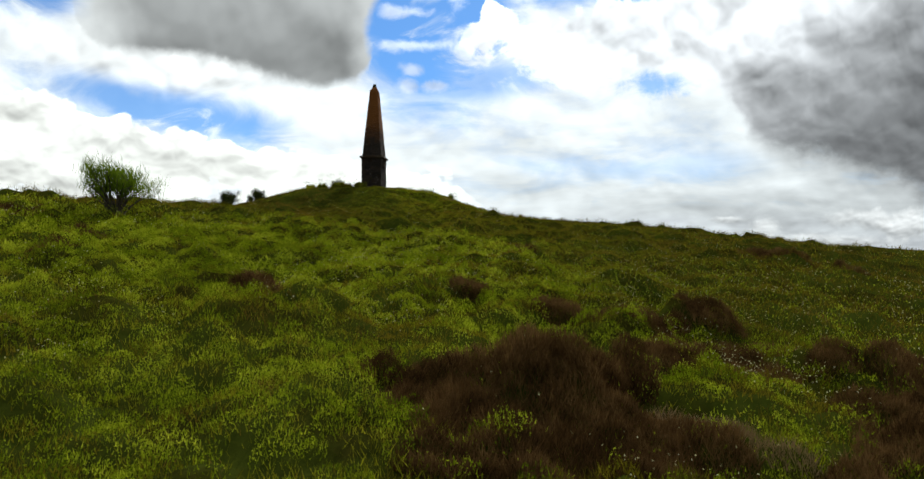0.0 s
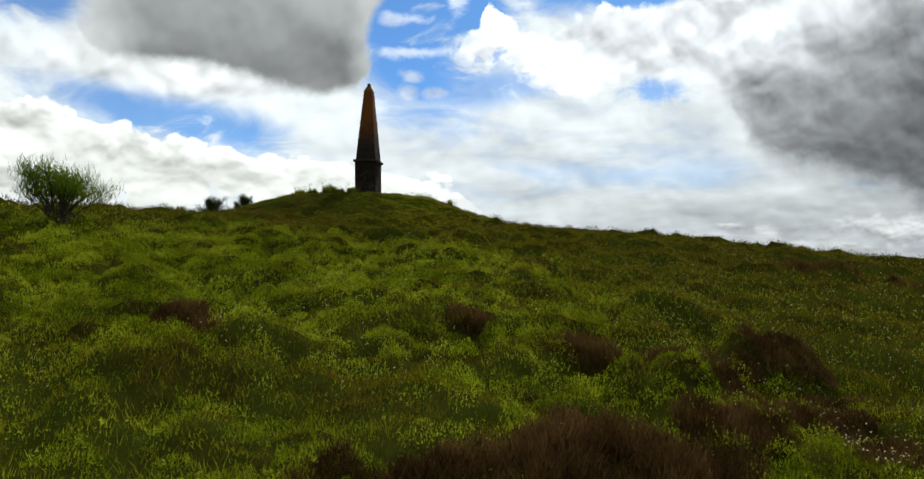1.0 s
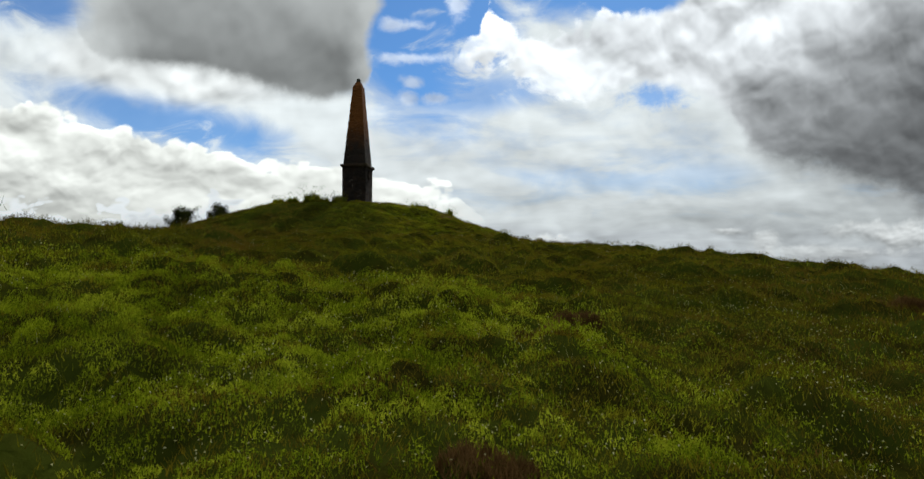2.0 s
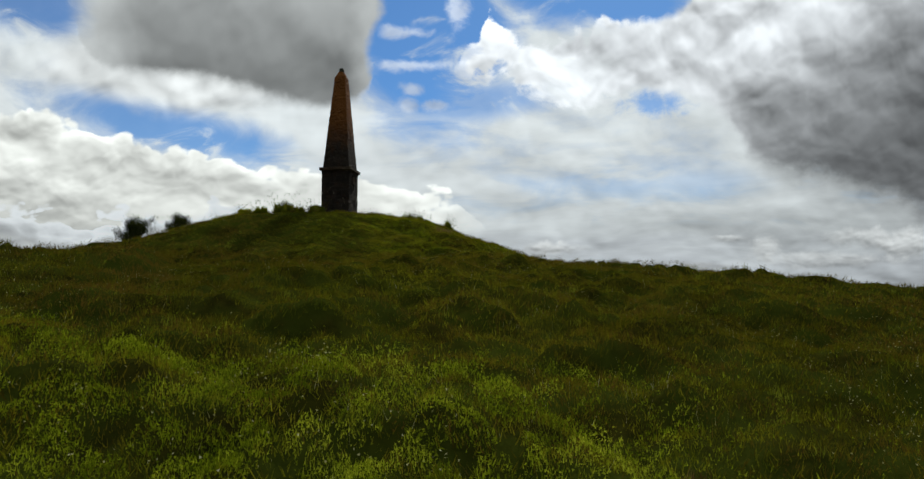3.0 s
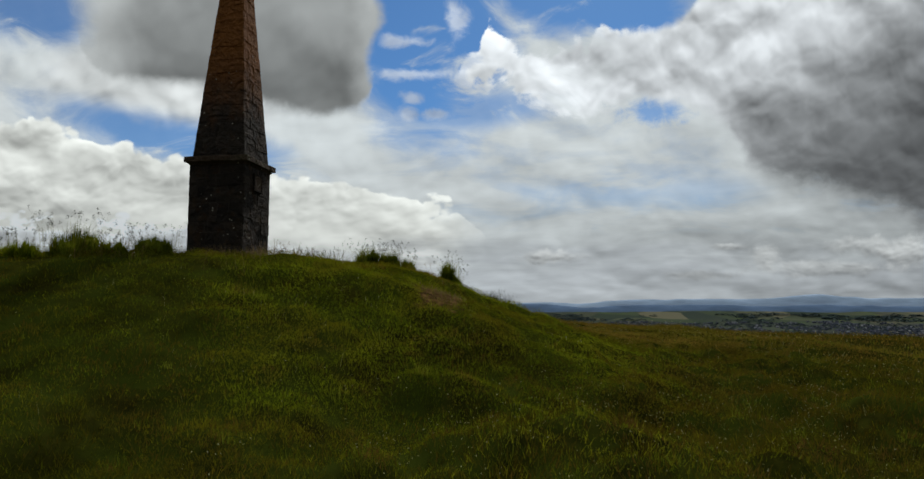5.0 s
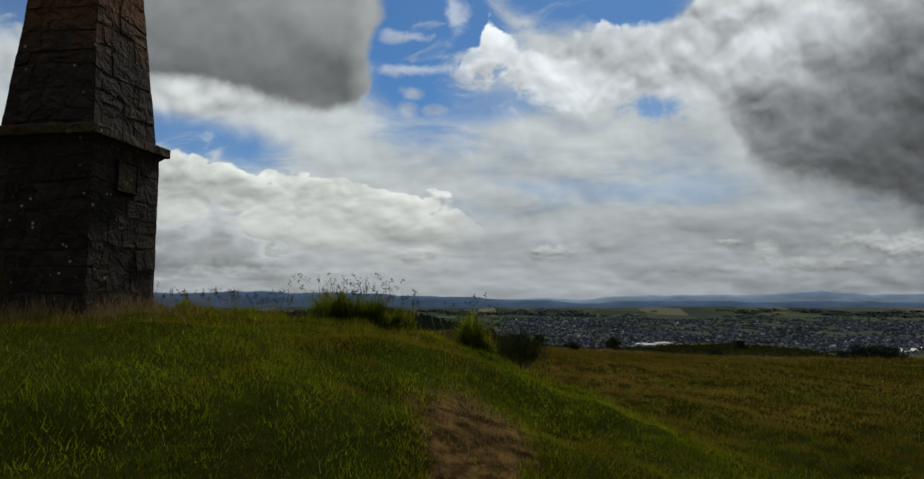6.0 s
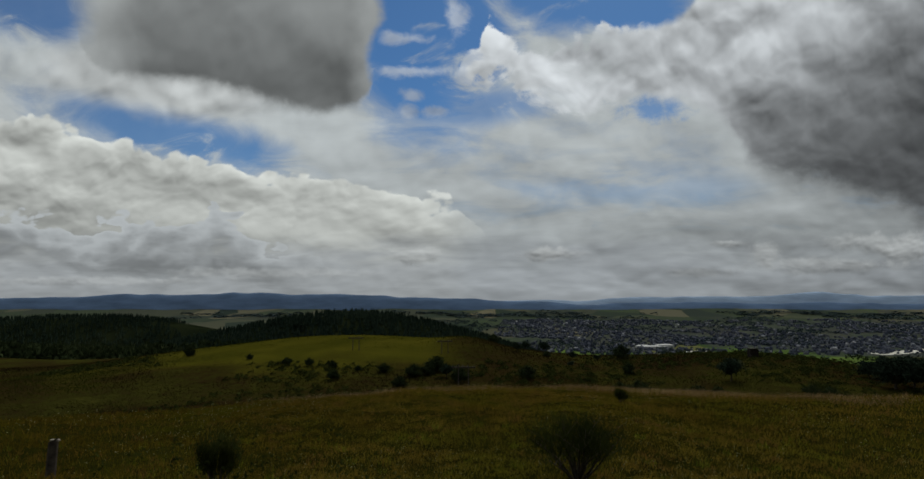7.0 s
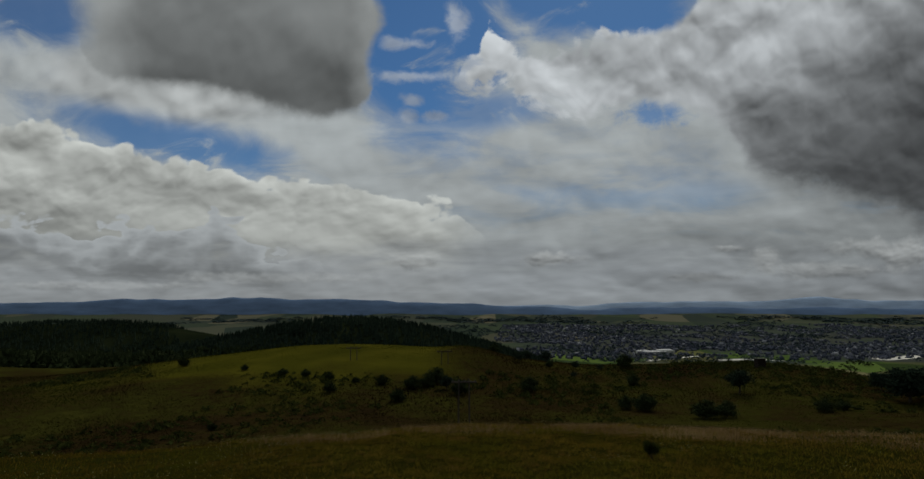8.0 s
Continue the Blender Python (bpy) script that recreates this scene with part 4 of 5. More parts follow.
# pale seed heads and small flowers
x, y, k = scatter(52000, 3)
keep = (soft_noise(x, y, 3.4, 19) + 0.5 * soft_noise(x, y, 1.0, 20) > 0.25) & (np.hypot(x, y) > 1) & (r.random(len(x)) > 0.8 * on_mound(x, y))
x, y, k = x[keep], y[keep], k[keep]
low = 1 - 0.8 * on_mound(x, y)
for cx, cy, n, wide in ((9.18, -33.9, 150, 0.22), (9.95, -33.95, 90, 0.2), (9.35, -31.8, 60, 0.25), (8.5, -32.3, 60, 0.3), (9.2, -33.3, 60, 0.25), (8.4, -30.9, 60, 0.35), (10.3, -33.6, 50, 0.3), (6.8, -35.2, 26, 0.6), (7.6, -36.6, 40, 0.4)):
    n = int(n * 0.6)
    x = np.concatenate([x, cx + wide * r.standard_normal(n)])
    y = np.concatenate([y, cy + wide * r.standard_normal(n)])
    k, low = np.concatenate([k, np.full(n, 1.05)]), np.concatenate([low, np.full(n, 1.5)])
v = leaves(x, y, land(x, y) + (0.10 + 0.18 * r.random(len(x))) * low, 0.013 * k ** 0.8 * (1 + 0.35 * step(y, -20, -26)), 33, 1.0)
tagged(mesh_object("seed_heads", v, tris(v), PALE), "pale cream seed heads and small flowers over the grass", "wildflower", kind="stuff")
# close fine turf where the flight comes lowest over the mound
n = 220000
x, y = 0.2 + 8.6 * r.random(n), -11.5 + 13.5 * r.random(n)
# bright turf thinned on the left, part of that flank's painted shade
keep = (np.hypot(x, y) > 0.85) & clear_of_heath(x, y, r) & (r.random(n) < (0.25 + 0.75 * on_mound(x, y)) * (0.2 + 0.8 * step(x + soft_noise(x, y, 1.5, 53), 1.6, 2.8)))
x, y = x[keep], y[keep]
v = blades(x, y, land(x, y) - 0.01, 0.025 + 0.05 * r.random(len(x)) ** 1.5, 0.0055, 0.8, 38)
tagged(mesh_object("turf", v, tris(v), MOUND_GRASS), "short fine green turf on the mound", "grass", kind="stuff")
# thin pale stalks among the hill grass
x, y, k = scatter(9000, 5, -30.0, 12.0)
keep = (soft_noise(x, y, 1.8, 51) + 0.6 * soft_noise(x, y, 0.5, 52) > 0.15) & (np.hypot(x, y) > 1.2)
x, y, k = x[keep], y[keep], k[keep]
v = blades(x, y, land(x, y), (0.08 + 0.12 * r.random(len(x))) * (1 - 0.3 * on_mound(x, y)), 0.0034 * k ** 0.85, 0.7, 39)
tagged(mesh_object("pale_stalks", v, tris(v), PALE), "thin bleached grass stalks standing out of the hill grass", "grass", kind="stuff")
# upright tufts of coarser grass, dark at the foot
x, y, k = scatter(700000, 8, -28.0, 14.0)
ox, oy, away, own = cells(x, y, 0.85, 8)
keep = (away < 0.05 + 0.13 * own) & (own > 0.30) & (np.hypot(x, y) > 1.1) & clear_of_heath(x, y, r)
x, y, k, away, own = x[keep], y[keep], k[keep], away[keep], own[keep]
v = blades(x, y, land(x, y) - 0.02, (0.08 + 0.15 * own * r.random(len(x))) * k ** 0.2, 0.0068 * k ** 0.85, 0.55, 42, np.arctan2(oy[keep], ox[keep]))
tagged(mesh_object("coarse_grass", v, tris(v), TUSSOCK), "small upright tufts of coarse dark green grass", "grass", kind="stuff")
# leafy herbs in low cushions between the grass of the slope
x, y, k = scatter(420000, 6, -27.0, -6.0)
ox, oy, away, own = cells(x, y, 0.46, 7)
keep = (away < 0.15 + 0.40 * own) & (own > 0.35) & (np.hypot(x, y) > 0.9) & (r.random(len(x)) < (0.30 + 0.9 * soft_noise(x, y, 1.4, 54)) * (1 - 0.8 * on_mound(x, y)))
x, y, k, away, own = x[keep], y[keep], k[keep], away[keep], own[keep]
dome_h = own * np.sqrt(np.clip(1 - (away / 0.58) ** 2, 0, 1)) * (1 - 0.4 * on_mound(x, y))
z = land(x, y) + 0.02 + 0.17 * dome_h * (1 + 0.7 * soft_noise(x, y, 0.16, 58)) * r.random(len(x))
v = leaves(x, y, z, 0.0150 * (0.6 + 0.8 * r.random(len(x))) * k ** 0.8, 40, 0.9)
tagged(mesh_object("herbs", v, tris(v), SLOPE_HERB), "low leafy herbs in olive and brown cushions", "herb", kind="stuff")
# longer blades along the mound's crest, and thin flowering stalks
n = 26000
x, y = -5.5 + 12.5 * r.random(n), -4.0 + 6.5 * r.random(n)
keep = (mound_radius(x, y) < 5.2) & (np.hypot(x, y) > 0.85) & (soft_noise(x, y, 0.7, 28) + 0.5 * soft_noise(x, y, 0.25, 29) > 0.05)
x, y = x[keep], y[keep]
v = blades(x, y, land(x, y) - 0.02, 0.05 + 0.13 * r.random(len(x)) ** 2, 0.006, 0.9, 34)
tagged(mesh_object("crest_grass", v, tris(v), MOUND_GRASS), "longer uneven green grass on the mound's crest", "grass", kind="stuff")
n = 900
x, y = -5.0 + 10.5 * r.random(n), -4.0 + 6.0 * r.random(n)
keep = (mound_radius(x, y) < 5.5) & (np.hypot(x, y) > 0.9) & (soft_noise(x, y, 1.1, 42) > 0.1) & ((x < 1.8) | (y > 0.6))
x, y = np.concatenate([x[keep], 2.2 + 0.6 * r.standard_normal(60), 3.9 + 0.2 * r.standard_normal(24)]), np.concatenate([y[keep], 1.0 + 0.25 * r.standard_normal(60), 1.1 + 0.15 * r.standard_normal(24)])
foot = np.stack([x, y, land(x, y) - 0.02], -1)
tip = foot + np.stack([0.09 * r.standard_normal(len(x)), 0.09 * r.standard_normal(len(x)), 0.14 + 0.24 * r.random(len(x))], -1)
wide = np.array([0.0018, 0.0, 0.0])
v = np.stack([foot - wide, foot + wide, tip + wide, foot - wide, tip + wide, tip - wide], 1).reshape(-1, 3)
heads = np.repeat(tip, 7, 0) + r.standard_normal((len(tip) * 7, 3)) * (0.010, 0.010, 0.022)
v = np.concatenate([v, leaves(*heads.T, np.full(len(heads), 0.015), 35, 1.0)])
tagged(mesh_object("flowering_grass", v, tris(v), STRAW), "thin flowering grass stalks standing over the turf", "grass", kind="stuff")
# a fringe of pinkish dry grass along the brow beyond the mound
n = 30000
x, y = -6 + 34 * r.random(n), 24 + 6 * r.random(n)
keep = r.random(n) < np.clip(0.45 + 0.9 * soft_noise(x, y, 1.6, 55) + 0.5 * soft_noise(x, y, 5.0, 56), 0.05, 1) * step(x, -6, 2) * step(x, 28, 14)
x, y = x[keep], y[keep]
v = blades(x, y, land(x, y) - 0.02, 0.14 + 0.20 * r.random(len(x)), 0.016, 0.6, 41)
tagged(mesh_object("brow_grass", v, tris(v), BROW_GRASS), "pinkish dry grass heads along the brow of the hill", "grass", kind="stuff")
# brown dead stalks round the foot of the obelisk
n = 5200
ang, out = r.random(n) * 2 * np.pi, 0.66 + 0.75 * r.random(n) ** 1.4
x, y = np.cos(ang) * out * 1.1, np.sin(ang) * out * 1.1
keep = (np.maximum(np.abs(x * math.cos(radians(TURN)) + y * math.sin(radians(TURN))), np.abs(y * math.cos(radians(TURN)) - x * math.sin(radians(TURN)))) > HALF + 0.03) & (soft_noise(x, y, 0.4, 43) > -0.35)
x, y = x[keep], y[keep]
v = blades(x, y, land(x, y) - 0.02, 0.08 + 0.24 * r.random(len(x)) ** 1.5, 0.006, 0.6, 37)
tagged(mesh_object("dead_stalks", v, tris(v), STRAW), "brown dead grass stalks round the obelisk's foot", "grass", kind="stuff")


def heather(x, y, w, d, h, turn=0.0, mat=HEATHER, name="heather_clump", label="brown woody heather cushion growing among green grass", category="heather", density=5200, blade=0.010):
    """A low dome of fine upright twigs."""
    ob = thing(name, x, y, label, category, "heather on the hillside")
    rr = np.random.default_rng(int(abs(x * 131 + y * 71) * 10))
    n = int(density * w * d * 1.1)
    ang, rad = rr.random(n) * 2 * np.pi, 1.15 * np.sqrt(rr.random(n))
    px, py = np.cos(ang) * rad * w / 2, np.sin(ang) * rad * d / 2
    c, s = math.cos(radians(turn)), math.sin(radians(turn))
    wx, wy = x + c * px - s * py, y + s * px + c * py
    rim = rad + 0.30 * soft_noise(wx, wy, 0.42, 23) + 0.16 * soft_noise(wx, wy, 0.18, 22)
    ok = rim < 1.0
    wx, wy, rim, n = wx[ok], wy[ok], rim[ok], int(ok.sum())
    rise = h * np.clip(1 - np.clip(rim, 0, 1) ** 3, 0, 1) ** 0.6 * (0.72 + 0.40 * soft_noise(wx, wy, 0.40, 24) + 0.2 * soft_noise(wx, wy, 0.16, 24))
    root = land(wx, wy) - float(land(x, y)) - 0.03
    start = root + np.clip(rise, 0, None) * np.sqrt(rr.random(n)) * 0.85
    v = blades(wx - x, wy - y, start, 0.05 + 0.09 * rr.random(n), blade, 0.75, int(n))
    tagged(mesh_object("brushwood", v, tris(v), mat, ob), kind="stuff")
    return ob


for x, y, w, d, h, turn in HEATH:
    heather(x, y, w, d, h, turn)
for x, y, w, d, h in STRAWS:
    heather(x, y, w, d, h, 0, STRAW, "straw_patch", "flattened patch of pale bleached dead grass", "dry grass", 1800, 0.008)
heather(4.95, -2.4, 0.9, 1.9, 0.02, 0, STRAW, "straw_patch", "worn patch of straw-coloured dead grass on the mound's edge", "dry grass", 520, 0.008)


def tussock(x, y, wide, size, label, mat=TUSSOCK):
    """An uneven tuft of arching blades with thin flowering stalks."""
    ob = thing("grass_tussock", x, y, label, "tussock", "tall tussocks on the mound")
    rr = np.random.default_rng(int(abs(x * 57 + y * 311) * 10))
    n = int(900 + 2600 * wide)
    hub = (rr.random((9, 2)) - 0.5) * wide * 0.66
    tall = (0.50 + 0.50 * rr.random(9)) * (1 - 0.5 * np.hypot(*hub.T) / wide)
    which = rr.integers(0, 9, n)
    base = hub[which] + rr.standard_normal((n, 2)) * wide * 0.07
    ang = np.arctan2(base[:, 1], base[:, 0]) + 1.1 * rr.standard_normal(n)
    out = 0.05 + 0.80 * rr.random(n) ** 1.5
    h = size * (0.30 + 0.80 * rr.random(n) ** 0.8) * tall[which] * 1.25
    bz = land(x + base[:, 0], y + base[:, 1]) - float(land(x, y)) - 0.05
    side = np.stack([-np.sin(ang), np.cos(ang), 0 * ang], -1) * 0.0046
    a = np.stack([base[:, 0], base[:, 1], bz], -1)
    m = a + np.stack([np.cos(ang) * out * h * 0.30, np.sin(ang) * out * h * 0.30, h * (0.66 - 0.16 * out)], -1)
    t = a + np.stack([np.cos(ang) * out * h * 0.72, np.sin(ang) * out * h * 0.72, h * (1.06 - 0.50 * out)], -1)
    v = np.stack([a - side, a + side, m + side, a - side, m + side, m - side, m - side, m + side, t], 1).reshape(-1, 3)
    tagged(mesh_object("tuft", v, tris(v), mat, ob), kind="stuff")
    n = int(14 + 26 * wide)
    foot = (rr.random((n, 2)) - 0.5) * wide
    ang, lean = np.arctan2(foot[:, 1], foot[:, 0]) + 0.6 * rr.standard_normal(n), 0.5 * rr.random(n)
    hh = size * (0.85 + 0.50 * rr.random(n))
    a = np.stack([foot[:, 0], foot[:, 1], 0 * ang], -1)
    m = a + np.stack([np.cos(ang) * lean * hh * 0.3, np.sin(ang) * lean * hh * 0.3, hh * 0.6], -1)
    t = a + np.stack([np.cos(ang) * lean * hh, np.sin(ang) * lean * hh, hh], -1)
    thin = np.array([0.0018, 0.0, 0.0])
    v = np.stack([a - thin, a + thin, m + thin, a - thin, m + thin, m - thin, m - thin, m + thin, t], 1).reshape(-1, 3)
    tagged(mesh_object("stalk_fringe", v, tris(v), GRASS, ob), kind="stuff")
    heads = np.repeat(t, 10, 0) + rr.standard_normal((n * 10, 3)) * (0.016, 0.016, 0.022)
    v = leaves(*heads.T, np.full(len(heads), 0.019), 5, 1.0)
    tagged(mesh_object("inflorescence", v, tris(v), GORSE, ob), kind="stuff")
    return ob


for x, y, wide, size in ((-1.75, -3.0, 0.85, 0.62), (-1.2, -2.7, 0.5, 0.34), (-2.75, -2.85, 0.7, 0.36), (-0.5, -2.6, 0.8, 0.42), (3.0, 1.2, 0.70, 0.58), (3.25, 1.05, 0.5, 0.44),
                         (3.56, 1.0, 0.55, 0.48), (3.98, 1.1, 0.40, 0.46), (4.98, 1.15, 0.44, 0.60), (5.12, 1.2, 0.32, 0.42), (1.9, 1.2, 0.9, 0.34), (-3.5, -2.6, 0.6, 0.30), (1.1, 1.2, 0.7, 0.30)):
    big = size > 0.40
    tussock(x, y, wide, size, "tall dark green grass tussock with thin flowering stalks" if big else "low arching grass tussock on the mound", TUSSOCK if big else MOUND_GRASS)


def branch(bm, a, b, r0, r1, sides=5):
    """A tapered limb from a to b."""
    a, b = Vector(a), Vector(b)
    turn = (b - a).to_track_quat("Z", "Y").to_matrix().to_4x4()
    bmesh.ops.create_cone(bm, cap_ends=True, segments=sides, radius1=r0, radius2=r1, depth=(b - a).length,
                          matrix=Matrix.Translation((a + b) / 2) @ turn)


def shrub(name, x, y, width, height, label, category, mat, stems=14, shoots=1500, shoot=0.16, thick=0.012, seed=1, open_base=0.25, group="", spread=0.8):
    """Many stems from one root that carry thin upright shoots in uneven clumps."""
    ob = thing(name, x, y, label, category, group)
    rr = np.random.default_rng(seed)
    bm = bmesh.new()
    tips, roots = [], []
    for k in range(stems):
        ang = 2 * math.pi * (k + 0.6 * rr.random()) / stems
        out = width / 2 * spread * (0.25 + 0.75 * rr.random())
        top = Vector((math.cos(ang) * out, math.sin(ang) * out, height * (0.45 + 0.45 * rr.random()) * (1.08 - 0.35 * out / (width / 2))))
        knee = Vector((top.x * 0.45, top.y * 0.45, top.z * 0.5)) + Vector(rr.standard_normal(3)) * 0.04 * height
        branch(bm, (0, 0, -0.08), knee, 0.022 * height, 0.013 * height)
        branch(bm, knee, top, 0.013 * height, 0.005 * height)
        tips.append(top)
        roots.append(knee)
        for j in range(2):
            fork = knee.lerp(top, 0.3 + 0.5 * rr.random())
            end = fork + Vector((rr.standard_normal() * 0.16 * width, rr.standard_normal() * 0.16 * width, height * (0.1 + 0.18 * rr.random())))
            branch(bm, fork, end, 0.008 * height, 0.003 * height, 4)
            tips.append(end)
            roots.append(fork)
    part("rootstock", bm, BARK, ob)
    tips, roots = np.array(tips), np.array(roots)
    which = rr.integers(0, len(tips), shoots)
    along = 0.15 + 0.95 * rr.random(shoots)[:, None]
    p = roots[which] + (tips[which] - roots[which]) * along + rr.standard_normal((shoots, 3)) * (0.055 * width, 0.055 * width, 0.05 * height)
    p[:, 2] = np.clip(p[:, 2], open_base * height * rr.random(shoots), height * 1.02)
    v = blades(p[:, 0], p[:, 1], p[:, 2], shoot * (0.6 + 0.8 * rr.random(shoots)), thick, 0.75, seed)
    tagged(mesh_object("greenery", v, tris(v), mat, ob), kind="stuff")
    return ob


bush = shrub("broom_bush", -4.0, -23.7, 2.1, 1.75, "green broom bush with thin upright shoots on the open hillside", "bush", BROOM, 22, 5200, 0.20, 0.014, 3, 0.5)
shrub("broom_bush", -9.9, 0.9, 1.8, 1.7, "dark broom bush behind the mound's shoulder", "bush", GORSE, 14, 5200, 0.15, 0.020, 4, 0.05)
shrub("broom_bush", -8.1, 1.8, 1.5, 1.9, "dark broom bush behind the mound's shoulder", "bush", GORSE, 12, 4200, 0.15, 0.020, 5, 0.05)
shrub("broom_bush", 6.3, 9.2, 2.1, 1.25, "dark leggy broom bush in brown moor grass", "bush", GORSE, 20, 3900, 0.15, 0.012, 6, 0.2)
shrub("broom_bush", 0.6, 8.0, 0.75, 1.0, "small dark broom bush in brown moor grass", "bush", GORSE, 11, 3000, 0.13, 0.012, 7, 0.05)
shrub("broom_bush", 9.55, 19.5, 0.5, 0.5, "small dark broom bush in brown moor grass", "bush", GORSE, 10, 1200, 0.13, 0.016, 8, 0.05)

# a short broken post
post = thing("broken_post", -2.6, 9.0, "short broken grey wooden post leaning in the grass", "post", z=float(land(-2.6, 9.0)))
bm = bmesh.new()
branch(bm, (0, 0, -0.2), (0.03, 0.0, 0.70), 0.085, 0.075, 9)
bmesh.ops.bisect_plane(bm, geom=bm.verts[:] + bm.edges[:] + bm.faces[:], plane_co=(0, 0, 0.62), plane_no=(-0.5, 0, 1), clear_outer=True)
bmesh.ops.holes_fill(bm, edges=[e for e in bm.edges if e.is_boundary])
part("stake", bm, BARK, post)
bm = bmesh.new()
block(bm, -0.02, 0.13, -0.03, 0.03, 0.62, 0.65, 0.004)
part("splinter", bm, plain("bare_wood", (0.35, 0.31, 0.25)), post, "pale bare splinter")

# ---------------------------------------------------------------- middle distance


def leaf_clump(seed, count, leaf):
    """A rounded mass of many small leaf faces, ragged at its edge, one unit in radius."""
    rr_ = np.random.default_rng(seed)
    d = rr_.standard_normal((count, 3))
    d /= np.linalg.norm(d, axis=1)[:, None]
    d[:, 2] = np.abs(d[:, 2]) * 1.3 - 0.45
    d *= (0.55 + 0.45 * rr_.random(count) ** 0.5)[:, None] * (1 + 0.25 * np.sin(3 * d[:, :1] + seed) * np.cos(4 * d[:, 1:2]))
    v = leaves(*d.T, np.full(count, leaf), seed, 0.9)
    return v, tris(v)


def cone_tree(sides=6):
    """A conifer's outline: three skirts one above another."""
    v, f = [], []
    for k, (z0, z1, rad) in enumerate(((0.12, 0.6, 0.20), (0.36, 0.82, 0.15), (0.6, 1.0, 0.10))):
        base = len(v)
        v += [(math.cos(2 * math.pi * s / sides + k) * rad, math.sin(2 * math.pi * s / sides + k) * rad, z0) for s in range(sides)] + [(0, 0, z1)]
        f += [(base + s, base + (s + 1) % sides, base + sides) for s in range(sides)]
    return np.array(v), np.array(f)


def many(name, shapes, x, y, z, sx, sz, mat, label, category, seed):
    """A wood or thicket as one mesh: shapes set down at each place."""
    rr = np.random.default_rng(seed)
    vs, fs, at = [], [], 0
    turn = rr.random(len(x)) * 2 * np.pi
    for k in range(len(x)):
        v, f = shapes[k % len(shapes)]
        c, s = math.cos(turn[k]), math.sin(turn[k])
        vs.append(np.stack([(v[:, 0] * c - v[:, 1] * s) * sx[k] + x[k], (v[:, 0] * s + v[:, 1] * c) * sx[k] + y[k], v[:, 2] * sz[k] + z[k]], -1))
        fs.append(f + at)
        at += len(v)
    return tagged(mesh_object(name, np.concatenate(vs), np.concatenate(fs), mat), label, category, kind="stuff")


LUMPS = [leaf_clump(k, 110, 0.30) for k in range(6)]
SMALL_LUMPS = [leaf_clump(k, 34, 0.52) for k in range(6)]
CONE = [cone_tree()]


def wood(name, n, cx, cy, sx, sy, mat, label, tall, seed, shapes, wide=0.5, keep=None):
    rr = np.random.default_rng(seed)
    x, y = cx + sx * (2 * rr.random(n) - 1), cy + sy * (2 * rr.random(n) - 1)
    if keep is not None:
        ok = keep(x, y)
        x, y = x[ok], y[ok]
    h = tall * (0.7 + 0.6 * rr.random(len(x)))
    if shapes is CONE:
        return many(name, shapes, x, y, land(x, y) - 0.05 * h, h * 1.15, h, mat, label, "wood", seed)
    return many(name, shapes, x, y, land(x, y) + 0.45 * h, h * wide, h * 0.55, mat, label, "wood", seed)


wood("conifer_wood", 9000, -95, 470, 210, 120, WOOD_CONIFER, "dark conifer plantation covering a rounded hill", 4.8, 41, CONE,
     keep=lambda x, y: np.hypot((x + 95) / 210, (y - 470) / 120) < 1 + 0.15 * soft_noise(x, y, 40, 30))
wood("conifer_wood", 11000, -480, 690, 380, 150, WOOD_CONIFER, "dark conifer plantation along a long ridge", 5.2, 42, CONE,
     keep=lambda x, y: soft_noise(x, y, 120, 31) > -0.75)
wood("broadleaf_wood", 2200, -210, 330, 170, 90, WOOD_BROAD, "grey-green birch scrub below the pasture", 6, 43, SMALL_LUMPS, 0.5,
     keep=lambda x, y: (soft_noise(x, y, 45, 32) > -0.6) & (x + 0.5 * (y - 330) < -60))
wood("broadleaf_wood", 900, 60, 350, 70, 80, WOOD_CONIFER, "dark trees on the falling end of the wooded hill", 8, 44, SMALL_LUMPS, 0.5,
     keep=lambda x, y: soft_noise(x, y, 30, 33) > -0.4)
wood("broadleaf_wood", 1100, 900, 1500, 900, 420, WOOD_BROAD, "scattered hedges and copses in the near fields", 12, 45, SMALL_LUMPS, 0.7,
     keep=lambda x, y: soft_noise(x, y, 130, 34) > 0.25)
wood("broadleaf_wood", 7000, 1300, 2850, 2000, 950, HAZED_TREES, "trees between the houses of the town", 9, 46, SMALL_LUMPS, 0.9,
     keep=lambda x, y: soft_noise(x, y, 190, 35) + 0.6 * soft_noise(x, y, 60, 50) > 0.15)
wood("broadleaf_wood", 900, 700, 4150, 2600, 260, HAZED_TREES, "hazy blue woods on the far side of the plain", 13, 47, SMALL_LUMPS, 2.0,
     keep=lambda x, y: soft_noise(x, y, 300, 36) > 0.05)


